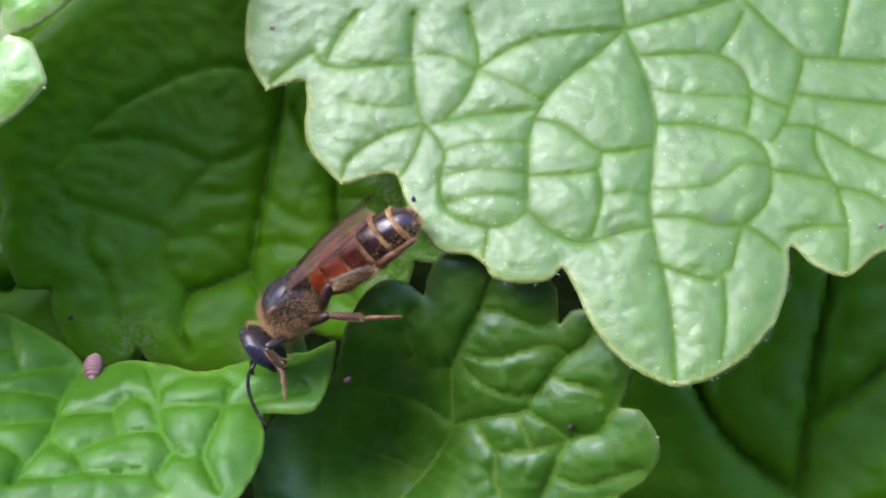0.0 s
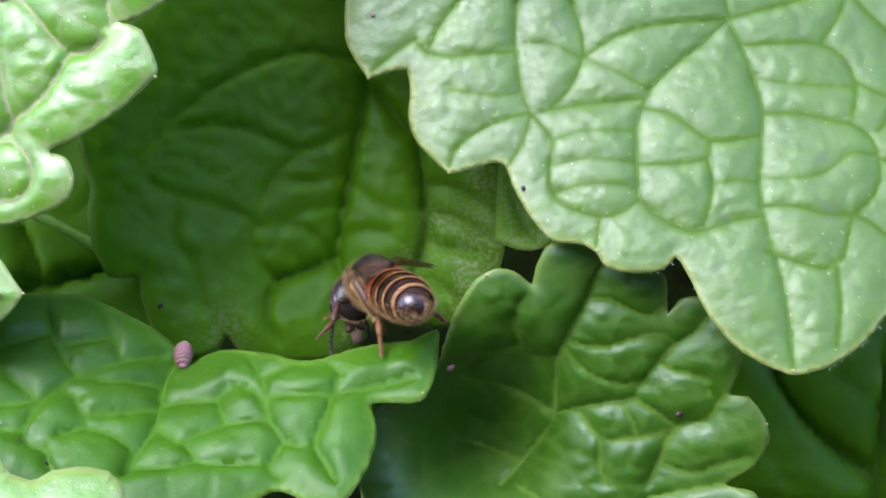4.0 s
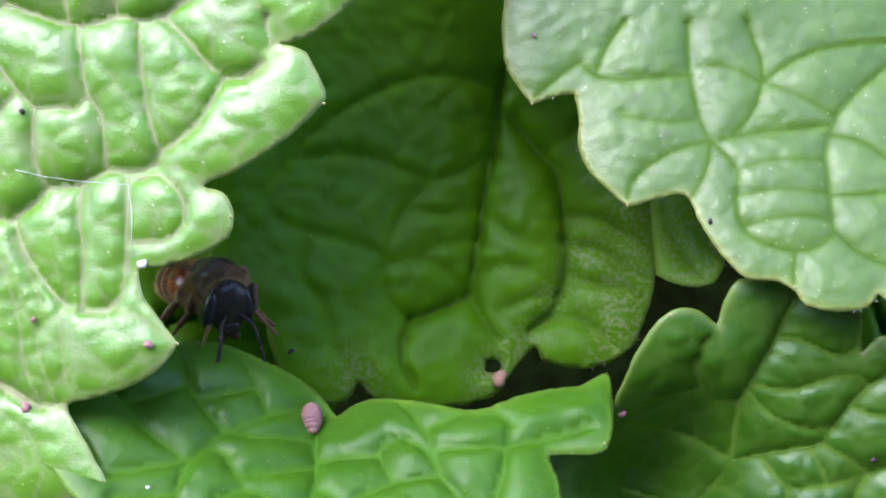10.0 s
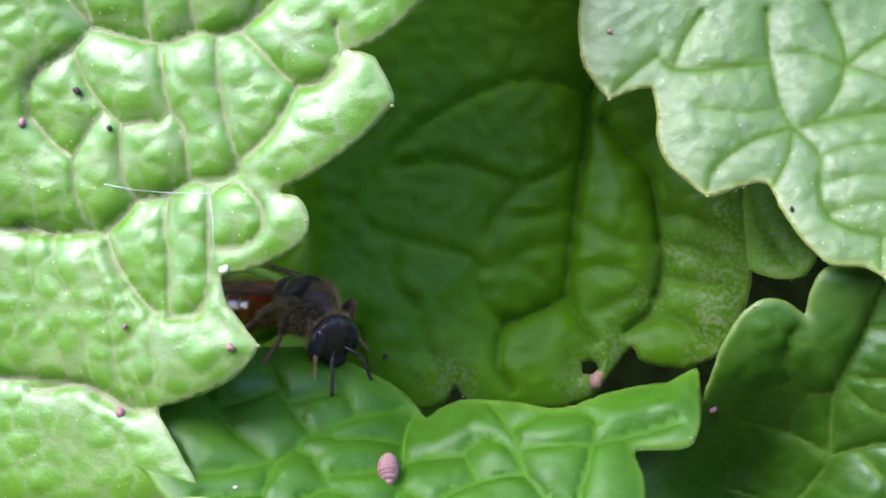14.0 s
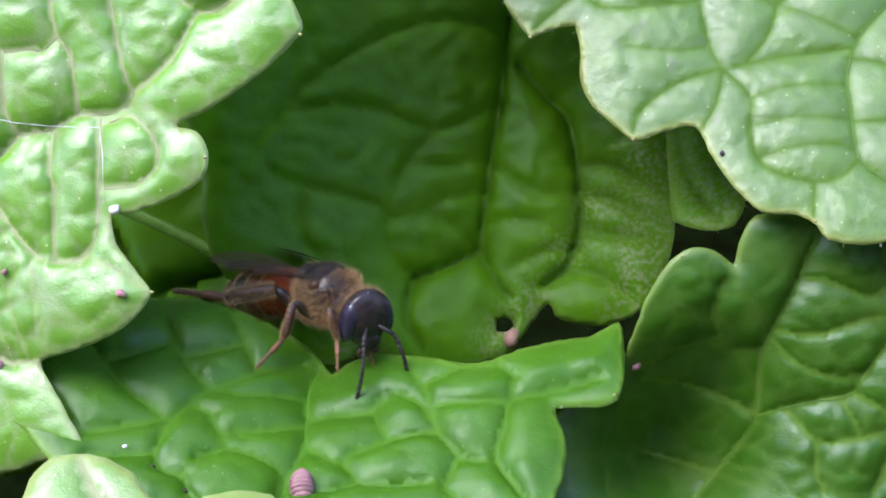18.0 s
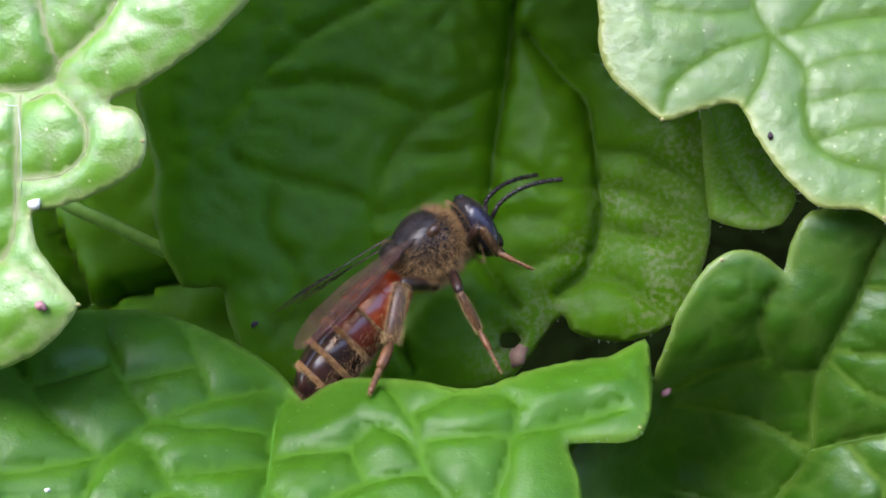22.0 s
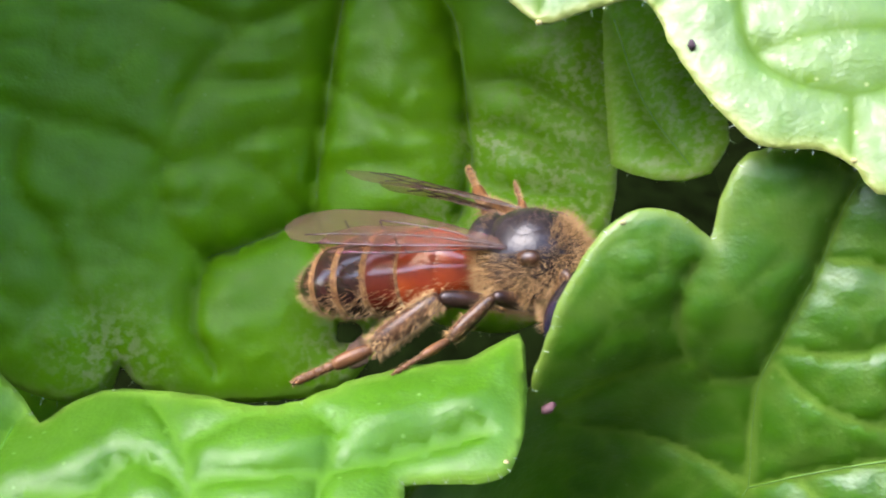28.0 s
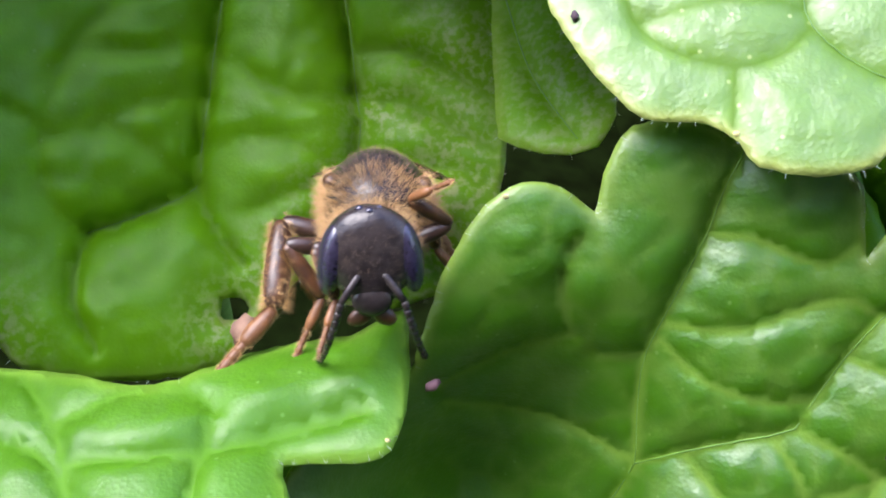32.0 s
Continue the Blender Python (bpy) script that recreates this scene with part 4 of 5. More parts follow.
BODY_DARK = plain_material("bee_dark", (0.045, 0.016, 0.012), (0.02, 0.009, 0.008), rough=0.2, spec=0.6, bump=0.2)
BAND = plain_material("bee_band", (0.34, 0.18, 0.055), (0.13, 0.05, 0.016), rough=0.6, bump=0.4, scale=5000.0)
FUZZ = plain_material("bee_fuzz", (0.50, 0.31, 0.13), (0.36, 0.2, 0.075), rough=0.6, bump=0.0)
LEG_BROWN = plain_material("bee_leg", (0.08, 0.03, 0.01), (0.03, 0.013, 0.007), rough=0.4, bump=0.2, scale=2500.0)
LEG_TAN = plain_material("bee_leg_tan", (0.17, 0.066, 0.018), (0.09, 0.034, 0.011), rough=0.5, bump=0.3, scale=2500.0)
EYE = plain_material("bee_eye", (0.014, 0.010, 0.022), (0.024, 0.018, 0.036), rough=0.26, spec=0.6, bump=0.05, scale=9000.0)


def wing_material():
    m, nt, b = shader("bee_wing")
    place = nt.nodes.new("ShaderNodeTexCoord").outputs["Object"]
    folds = node(nt, "TexNoise", Scale=1100.0, Detail=3.0)
    nt.links.new(place, folds.inputs["Vector"])
    nt.links.new(mixed(nt, ramp(nt, folds.outputs[0], 0.35, 0.7), (0.16, 0.09, 0.065), (0.26, 0.16, 0.12)), b.inputs["Base Color"])
    b.inputs["Roughness"].default_value = 0.18
    b.inputs["Specular IOR Level"].default_value = 0.55
    b.inputs["Thin Film Thickness"].default_value = 310.0
    crease = node(nt, "Bump", Strength=0.5, Distance=0.00015)
    nt.links.new(folds.outputs[0], crease.inputs["Height"])
    nt.links.new(crease.outputs[0], b.inputs["Normal"])
    clear = nt.nodes.new("ShaderNodeBsdfTransparent")
    clear.inputs[0].default_value = (0.88, 0.81, 0.74, 1)
    both = nt.nodes.new("ShaderNodeMixShader")
    both.inputs[0].default_value = 0.17
    nt.links.new(clear.outputs[0], both.inputs[1])
    nt.links.new(b.outputs[0], both.inputs[2])
    nt.links.new(both.outputs[0], nt.nodes["Material Output"].inputs[0])
    return m


WING = wing_material()


def blob(bm, centre, radii, u=20, v=12, bumpy=0.0, turn=None):
    """A rounded body of its own radii, a little uneven."""
    made = bmesh.ops.create_uvsphere(bm, u_segments=u, v_segments=v, radius=1.0)["verts"]
    for w in made:
        k = 1 + bumpy * noise.noise(w.co * 2.3 + Vector(centre))
        p = Vector((w.co.x * radii[0], w.co.y * radii[1], w.co.z * radii[2])) * k
        w.co = ((turn @ p if turn else p) + Vector(centre)) * BM
    return bm


def fuzz(name, parent, roots, length, seed, material, lean=(-0.5, 0, 0), width=0.018, label=""):
    """Short hairs on the roots, pairs of a place and an outward way."""
    rnd = random.Random(seed)
    bm = bmesh.new()
    for p, n in roots:
        p, n = Vector(p), Vector(n).normalized()
        way = (n + Vector(lean) * rnd.uniform(0.4, 1.0) + Vector((rnd.gauss(0, 0.25), rnd.gauss(0, 0.25), rnd.gauss(0, 0.25)))).normalized()
        side = way.orthogonal().normalized() * width
        side = Matrix.Rotation(rnd.uniform(0, 6), 3, way) @ side
        tip = p + way * length * rnd.uniform(0.5, 1.2)
        bm.faces.new([bm.verts.new(q * BM) for q in (p - side, p + side, tip)])
    return tagged(part(name, bm, material, parent, label), kind="stuff")


def on_blob(centre, radii, count, seed, keep=lambda n: True):
    rnd, out = random.Random(seed), []
    while len(out) < count:
        n = Vector((rnd.gauss(0, 1), rnd.gauss(0, 1), rnd.gauss(0, 1))).normalized()
        if keep(n):
            out.append((Vector(centre) + Vector((n.x * radii[0], n.y * radii[1], n.z * radii[2])) * 0.97,
                        Vector((n.x / radii[0], n.y / radii[1], n.z / radii[2]))))
    return out


HIPS = {"front": (0.95, 0.5, -0.8), "middle": (0.05, 0.6, -0.95), "rear": (-0.75, 0.55, -0.9)}
BONES = {"front": (1.25, 1.2, 1.25), "middle": (1.45, 1.45, 1.55), "rear": (1.65, 2.05, 2.0)}
GIRTH = {"front": (0.17, 0.15, 0.085), "middle": (0.18, 0.17, 0.09), "rear": (0.2, 0.27, 0.15)}


def limb_mesh(name, spans, hairs, hair_length, seed, mat, parent, lean, spread=0.5):
    """A limb along +x of its own space: rounded spans (from, to, radius), with hairs all round."""
    bm, rnd = bmesh.new(), random.Random(seed)
    for a, z, r in spans:
        rings = []
        for k, w in ((0, 0.5), (0.08, 0.78), (0.3, 0.95), (0.6, 1.05), (0.85, 0.95), (0.96, 0.7), (1, 0.4)):
            rings.append([bm.verts.new(Vector((a + (z - a) * k, r * w * math.cos(q), 1.12 * r * w * math.sin(q))) * BM) for q in np.linspace(0, 2 * math.pi, 11)[:-1]])
        for m, n in zip(rings, rings[1:]):
            for j in range(10):
                bm.faces.new((m[j], n[j], n[(j + 1) % 10], m[(j + 1) % 10]))
        bm.faces.new(rings[0])
        bm.faces.new(list(reversed(rings[-1])))
    bm.faces.ensure_lookup_table()
    solid = len(bm.faces)
    for _ in range(hairs):
        a, z, r = rnd.choice(spans)
        q, x = rnd.choice((-1, 1)) * math.pi / 2 + rnd.gauss(0, spread), rnd.uniform(a, z)
        out = Vector((0, math.cos(q), math.sin(q)))
        way = (out + Vector((lean, 0, -0.3)) + Vector([rnd.gauss(0, 0.22) for _ in range(3)])).normalized()
        root = Vector((x, 0, 0)) + out * r * 0.85
        side = way.orthogonal().normalized() * 0.0045
        bm.faces.new([bm.verts.new(p * BM) for p in (root - side, root + side, root + way * hair_length * rnd.uniform(0.5, 1.2))])
    bm.faces.ensure_lookup_table()
    for f in bm.faces[solid:]:
        f.material_index = 1
    ob = part(name, bm, mat, parent)
    ob.data.materials.append(FUZZ)
    return ob


def joint_leg(which, side, seed):
    """A leg of femur, shin and foot; the three are posed in what_moves from where the foot stands."""
    (l1, l2, l3), (g1, g2, g3) = BONES[which], GIRTH[which]
    shag = {"front": 1, "middle": 2, "rear": 5}[which]
    femur = limb_mesh("leg", [(-0.25, 0.12, g1 * 0.9), (0, l1, g1)], 140 * shag, 0.13, seed, LEG_DARK, bee, 0.5)
    femur["label"] = "bee's jointed leg, dark brown with tan hairs"
    tibia = limb_mesh("tibia", [(0, l2, g2)], 420 * shag, 0.1 + 0.03 * shag, seed + 1, LEG_BROWN, femur, 0.55, 0.9 if which == "rear" else 0.5)
    step = [(0, l3 * 0.52, g3 * 1.2)] + [(l3 * (k - 0.02), l3 * (k + 0.14), g3 * 0.66) for k in (0.5, 0.62, 0.74, 0.86)] + [(l3 * 0.97, l3 * 0.97 + 0.16, g3 * 0.3)]
    foot = limb_mesh("tarsus", step, 240 * shag, 0.1, seed + 2, LEG_TAN, femur, 0.6)
    return femur, tibia, foot


def wing(name, side, root, length, width, angle, seed):
    """A thin clear wing that points back, with its veins."""
    ob_root = Vector((root[0], root[1] * side, root[2]))
    prof = [(0, 0.06), (0.1, 0.14), (0.3, 0.27), (0.55, 0.42), (0.8, 0.46), (0.94, 0.33), (1.0, 0.12)]
    lead = [(0, -0.03), (0.3, -0.08), (0.6, -0.14), (0.85, -0.16), (0.97, -0.08)]
    at = lambda k, w: Vector((-k * length, side * w * width, 0.10 * math.sin(k * 3.1) + 0.05 * math.sin(9 * k + 5 * w) * k))
    ks = np.linspace(0, 1, 24)
    bm = bmesh.new()
    rows = []
    for k in ks:
        hi = -np.interp(k, [p[0] for p in lead] + [1.0], [p[1] for p in lead] + [0.05])
        low = -np.interp(k, [p[0] for p in prof], [p[1] for p in prof])
        rows.append([bm.verts.new(at(k, hi + (low - hi) * w) * BM) for w in np.linspace(0, 1, 9)])
    for r, s in zip(rows, rows[1:]):
        for i in range(8):
            bm.faces.new((r[i], r[i + 1], s[i + 1], s[i]))
    ob = part(name, bm, WING, bee, "clear brown bee wing")
    ob.location = ob_root * BM
    body = ob.modifiers.new("body", "SOLIDIFY")
    body.thickness = 0.012 * BM
    for line in ([(0, 0), (0.3, 0.07), (0.6, 0.13), (0.85, 0.15)], [(0, 0), (0.35, -0.05), (0.6, -0.05), (0.9, 0.02)], [(0.05, 0), (0.3, -0.16), (0.6, -0.28)],
                 [(0.35, -0.05), (0.4, -0.2)], [(0.55, -0.05), (0.6, -0.26)], [(0.62, 0.13), (0.66, -0.05)], [(0.7, -0.03), (0.75, -0.25)], [(0.5, 0.11), (0.52, -0.05)]):
        tube("wing_vein", [(at(k, w) + Vector((0, 0, 0.006))) * BM for k, w in spline_pairs(line)], [0.017 * BM] * len(spline_pairs(line)), BODY_DARK, ob, 5)
    return ob


def spline_pairs(line):
    return [tuple(p) for p in spline(line, 0.06)]


bee = thing("bee", "small wild bee with red banded abdomen and brown fuzzy thorax", "bee")
# thorax with its shield, collar and fuzz
thorax = part("thorax", blob(bmesh.new(), (0, 0, 0), (1.42, 1.22, 1.25), 28, 18, 0.04), BODY_BLACK, bee, "black thorax with tan fuzz")
part("shield", blob(bmesh.new(), (0.12, 0, 0.42), (0.98, 0.92, 0.86), 30, 20), BODY_BLACK, thorax, "shiny black back plate")
part("scutellum", blob(bmesh.new(), (-0.95, 0, 0.78), (0.45, 0.75, 0.4), 18, 10), BODY_BLACK, thorax)
part("prothorax", blob(bmesh.new(), (0.95, 0, -0.4), (0.62, 0.78, 0.85), 22, 14, 0.05), BODY_BLACK, thorax)
fuzz("fuzz", thorax, on_blob((0.95, 0, -0.4), (0.63, 0.79, 0.86), 3000, 51, lambda n: n.x > -0.3), 0.26, 52, FUZZ, (0.1, 0, -0.1), 0.0042, "tan hairs of the neck")
for side in (1, -1):
    part("tegula", blob(bmesh.new(), (0.45, side * 1.0, 0.55), (0.3, 0.2, 0.2), 12, 8), LEG_BROWN, thorax, "brown wing cap")
fuzz("fuzz", thorax, on_blob((0, 0, 0), (1.44, 1.24, 1.27), 15000, 1, lambda n: n.z < 0.55 or n.x < -0.5 or n.x > 0.62), 0.34, 2, FUZZ, (-0.35, 0, 0.1), 0.0042, "tan fuzz of fine hairs")
fuzz("fuzz", thorax, on_blob((0.25, 0, 0.42), (1.05, 0.95, 0.88), 900, 21, lambda n: n.z > 0), 0.13, 22, FUZZ_DARK, (-0.3, 0, 0.1), 0.004, "sparse short hairs of the back")
# abdomen: six plates and their hair bands
def girth(k):
    """The abdomen's radius at a place along the bee."""
    u = min(1.0, max(0.0, (-1.1 - k) / 5.5))
    return 1.14 * max(0.0, min(0.42 + 2.4 * u, max(0.0, 1 - abs((u - 0.5) / 0.503) ** 2.7) ** 0.5 if u > 0.25 else 2.0))


def hoop(name, stops, mat, parent, label=""):
    """A closed ring round the abdomen through stops of (place, lift)."""
    bm = bmesh.new()
    rings = [[bm.verts.new(Vector((k, (girth(k) + lift) * math.cos(w), -0.15 - 0.05 * (k + 1.1) ** 2 * 0.25 + (0.9 * girth(k) + lift) * math.sin(w))) * BM) for w in np.linspace(0, 2 * math.pi, 33)[:-1]] for k, lift in stops]
    for r, q in zip(rings, rings[1:]):
        for j in range(32):
            bm.faces.new((r[j], r[(j + 1) % 32], q[(j + 1) % 32], q[j]))
    if stops[-1][0] < -6.5:
        bm.faces.new(rings[-1])
    return part(name, bm, mat, parent, label)


abdomen = hoop("abdomen", [(k, -0.06) for k in np.linspace(-1.1, -6.6, 24)], BODY_DARK, bee, "dark shiny abdomen with red plates and tan bands")
cuts = [-1.15, -2.15, -3.2, -4.2, -5.1, -5.9, -6.59]
for i, (a, z) in enumerate(zip(cuts, cuts[1:])):
    hoop("plate", [(a + (z - a) * k, lift) for k, lift in ((0, -0.03), (0.25, 0.0), (0.6, 0.025), (0.9, 0.045), (1, 0.02))], (BODY_RED, BODY_RED, BODY_MAROON, BODY_DARK, BODY_DARK, BODY_DARK)[i], abdomen)
    if 0 < i < 5:
        hoop("band", [(z + (0.1 if i < 2 else 0.2), 0.035), (z + (0.08 if i < 2 else 0.15), 0.05), (z + 0.03, 0.055), (z - 0.01, 0.03)], BAND, abdomen, "tan hair band")
    rnd, roots = random.Random(40 + i), []
    for _ in range(420 if i else 60):
        w, k = rnd.uniform(0, 6.283), z + rnd.uniform(0, 0.16)
        g = girth(k) + 0.03
        roots.append(((k, g * math.cos(w), -0.15 - 0.0125 * (k + 1.1) ** 2 + 0.9 * g * math.sin(w)), (-0.7, math.cos(w), math.sin(w))))
    fuzz("fuzz", abdomen, roots, 0.2, 60 + i, FUZZ, (-1.0, 0, 0), 0.006, "fringe of short tan hairs")
rnd, roots = random.Random(5), []
for _ in range(2600):
    w, k = rnd.uniform(3.0, 6.4), rnd.uniform(-6.5, -1.3)
    g = girth(k)
    roots.append(((k, g * math.cos(w), -0.15 - 0.0125 * (k + 1.1) ** 2 + 0.9 * g * math.sin(w)), (-0.3, math.cos(w), math.sin(w))))
fuzz("fuzz", abdomen, roots, 0.26, 6, FUZZ, (-0.8, 0, 0), 0.006, "short tan hairs of the belly")
# head: its own space starts at the neck
bm = blob(bmesh.new(), (0.6, 0, -0.22), (0.62, 1.06, 1.22), 30, 22, 0.03)
for v in bm.verts:
    low = max(0.0, -0.3 - v.co.z / BM)
    v.co.y *= 1 - 0.34 * low
    v.co.x += 0.12 * low * BM
head = part("head", bm, BODY_BLACK, bee, "black head with a long face and fine hairs")
head.location = Vector((1.42, 0, 0.02)) * BM
feelers = []
for side in (1, -1):
    part("eye", blob(bmesh.new(), (0.66, side * 0.8, -0.2), (0.44, 0.3, 0.86), 22, 16, 0, Matrix.Rotation(side * 0.16, 3, "X")), EYE, head, "large dark shiny eye")
    part("mandible", blob(bmesh.new(), (0.98, side * 0.26, -1.45), (0.13, 0.3, 0.2), 12, 8, 0, Matrix.Rotation(side * -0.6, 3, "X")), LEG_BROWN, head, "brown curved mandible")
    tip = Vector((0.55, side * 0.42, 0.25))
    antenna = tube("antenna", [(0, 0, 0), tip * 0.1 * BM, tip * 0.5 * BM, tip * BM], [0.05 * BM, 0.08 * BM, 0.09 * BM, 0.08 * BM], BODY_BLACK, head, 8, "black bent antenna")
    antenna.location = Vector((1.14, side * 0.24, -0.3)) * BM
    feelers.append(antenna)
    for i in range(10):
        p, q = (tip + Vector((0.2 * k, side * 0.05 * k, 0.0 - 0.012 * k * k)) for k in (i, i + 0.94))
        tube("segment", [p * BM, p.lerp(q, 0.2) * BM, p.lerp(q, 0.8) * BM, q * BM], [0.074 * BM, 0.084 * BM, 0.086 * BM, 0.076 * BM], BODY_BLACK, antenna, 8)
for x, y in ((0.62, 0), (0.5, 0.2), (0.5, -0.2)):
    part("ocellus", blob(bmesh.new(), (x + 0.1, y, 0.94), (0.09, 0.09, 0.07), 8, 6), EYE, head)
part("face_plate", blob(bmesh.new(), (1.1, 0, -1.0), (0.2, 0.44, 0.36), 16, 12), BODY_BLACK, head)
fuzz("fuzz", head, on_blob((0.6, 0, -0.22), (0.63, 1.04, 1.22), 900, 7, lambda n: n.x > -0.2 and abs(n.y) < 0.62), 0.1, 8, FUZZ_DARK, (0.3, 0, -0.2), 0.0035, "brown face hairs")
fuzz("fuzz", head, [(Vector((0.3, 0.98 * math.cos(w), -0.22 + 1.1 * math.sin(w))), Vector((-0.3, math.cos(w), math.sin(w)))) for w in np.linspace(0, 6.283, 700)], 0.26, 31, FUZZ, (-0.2, 0, 0), 0.007, "fringe of tan hairs behind the head")
# wings and legs
fore = [wing("forewing", s, (0.2, 0.85, 0.75), 5.8, 2.0, 0, 1) for s in (1, -1)]
hind = [wing("hindwing", s, (-0.35, 0.75, 0.68), 4.4, 1.6, 0, 2) for s in (1, -1)]
legs = {(which, side): joint_leg(which, side, 100 + 10 * k + side) for k, which in enumerate(HIPS) for side in (1, -1)}

# ---- the small pink bug ----
PINK = plain_material("bug_pink", (0.30, 0.15, 0.14), (0.17, 0.08, 0.08), rough=0.55, bump=0.3)
bug = thing("bug", "small pinkish ribbed bug crawling on the quilted leaf", "bug")
for i in range(9):
    k = (i - 4) / 4.6
    r = 0.46 * math.sqrt(max(0.05, 1 - k * k))
    part("segment", blob(bmesh.new(), (0, 0.66 * k, r * 0.45), (r, 0.17, r * 0.8), 16, 10), PINK, bug)


# ---- what moves ----
def stage_pose(centre, ahead, up):
    """A pose in the stage's frame, in millimetres: its x looks ahead and its z up."""
    x = Vector(ahead).normalized()
    z = (Vector(up) - x * x.dot(Vector(up))).normalized()
    y = z.cross(x)
    m = Matrix((x, y, z)).transposed().to_4x4()
    m.translation = Vector(centre) * MM
    return STAGE @ m


BEE = [
    (0, (-0.96, -3.2, -3.22), (4.84, -4.62, 1.57), (-0.75, -0.3, 0.6)),
    (1, (-2.07, -1.4, -3.64), (4.03, -4.93, -0.66), (-0.55, -0.3, 0.75)),
    (2, (-2.84, 0.3, -3.6), (3.3, -3.81, -1.62), (-0.35, -0.35, 0.85)),
    (3, (-2.78, 3, -3.47), (2.11, -2.81, -2.54), (-0.2, -0.3, 0.93)),
    (3.5, (-2.73, 2.8, -2.65), (-0.6, -4.5, -3.51), (-0.1, -0.2, 0.95)),
    (5.5, (-3.21, 2.8, -3.65), (1.6, -3.13, -3.11), (-0.1, -0.1, 1)),
    (6, (-3.13, 2.6, -4.14), (1.41, -3.56, -3.99), (-0.1, -0.1, 1)),
    (7, (-3.59, 2.6, -3.87), (1.45, -3.14, -3.36), (-0.05, -0.1, 1)),
    (8, (-5.8, 2.6, -4.19), (1.27, -0.31, -4.37), (0, -0.15, 1)),
    (8.2, (-6.28, 2.6, -4.32), (0.71, -0.51, -4.52), (0, -0.15, 1)),
    (8.4, (-8.08, 2.79, -4.12), (-2.74, -1.17, -0.32), (-0.3, -0.3, 0.9)),
    (8.5, (-14.33, 3.5, -1.92), (-15.53, 10.95, -0.62), (-0.1, -0.3, 0.95)),
    (8.6, (-16.72, 4.5, 0.26), (-18.77, 11.78, 1.43), (0, -0.25, 0.95)),
    (9, (-18.31, 4.5, -0.56), (-20.35, 11.8, 0.53), (0, -0.25, 0.95)),
    (9.5, (-18.39, 4, -0.92), (-21.39, 10.96, 0.17), (0, -0.3, 0.95)),
    (10, (-18.22, 3.5, -0.83), (-21.41, 10.41, 0.04), (0, -0.3, 0.95)),
    (11, (-18.12, 2.8, -0.28), (-22.39, 9.1, 0.55), (-0.1, -0.35, 0.93)),
    (12, (-17.77, 2.5, -0.35), (-22.75, 8.31, -0.19), (-0.1, -0.35, 0.93)),
    (13, (-18.26, 2.2, -1.17), (-23.59, 7.63, -0.39), (-0.1, -0.35, 0.93)),
    (13.5, (-18.45, 2, -1.22), (-24.15, 7.03, -0.32), (-0.1, -0.35, 0.93)),
    (15.5, (-15.09, 1.3, -2.15), (-21.21, 5.9, -1.8), (0.1, -0.35, 0.93)),
    (16, (-14.12, 1.3, -2.47), (-19.93, 6.28, -2.26), (0.15, -0.35, 0.93)),
    (17, (-13.58, 1.3, -2.88), (-18.5, 7.16, -2.57), (0.15, -0.38, 0.93)),
    (18, (-12.46, 1.2, -3.42), (-17.6, 6.81, -2.6), (0.1, -0.33, 0.93)),
    (18.5, (-10.82, 1.2, -2.87), (-15.84, 6.97, -3.3), (-0.1, -0.25, 0.95)),
    (19, (-9.14, 0.6, -4.02), (-16.05, 3.76, -4.94), (-0.1, -0.2, 0.97)),
    (20, (-7.28, 0.8, -3.98), (-14.72, 1.71, -5.55), (-0.1, -0.15, 0.97)),
    (21, (-6.61, 1.5, -3.39), (-13.68, 2.11, -6.24), (-0.3, -0.2, 0.95)),
    (22, (-7.57, 3.3, -1.33), (-13.02, 2.4, -6.69), (-0.45, -0.3, 0.85)),
    (22.5, (-6.7, 3.4, -1.2), (-12.26, 5.43, -6.06), (-0.4, -0.55, 0.72)),
    (23, (-5.18, 3, -0.93), (-10.8, 4.33, -5.95), (-0.35, -0.7, 0.6)),
    (23.5, (-4.8, 2.8, -1.34), (-11.19, 5.53, -4.58), (-0.25, -0.65, 0.7)),
    (24, (-4.59, 2.4, -1.83), (-11.23, 5, -4.61), (-0.15, -0.65, 0.72)),
    (25, (-4.29, 2.2, -2.03), (-10.81, 5.48, -4.37), (0, -0.65, 0.75)),
    (25.5, (-3.91, 1.8, -2.33), (-9.94, 6.44, -3.15), (0.1, -0.6, 0.8)),
    (27.5, (-0.62, 2, -2.67), (-7.36, 5.63, -2.8), (0.1, -0.52, 0.85)),
    (28, (1.09, 2, -3.11), (-5.62, 5.68, -3.08), (0.1, -0.55, 0.82)),
    (29, (0.8, 0.9, -2.72), (-4.56, 6.31, -1.94), (0.2, -0.55, 0.8)),
    (30, (0.46, 0.7, -2.47), (-4.15, 6.81, -2.27), (0.15, -0.42, 0.88)),
    (30.5, (0.03, 0.4, -2.16), (-3.6, 7.14, -2.35), (0.12, -0.38, 0.9)),
    (31, (0.51, 0.2, -1.95), (-2.88, 7.05, -2.38), (0.1, -0.35, 0.92)),
    (32, (-0.01, -0.3, -2.38), (0.46, 7.27, -1.33), (0.05, -0.3, 0.95))]
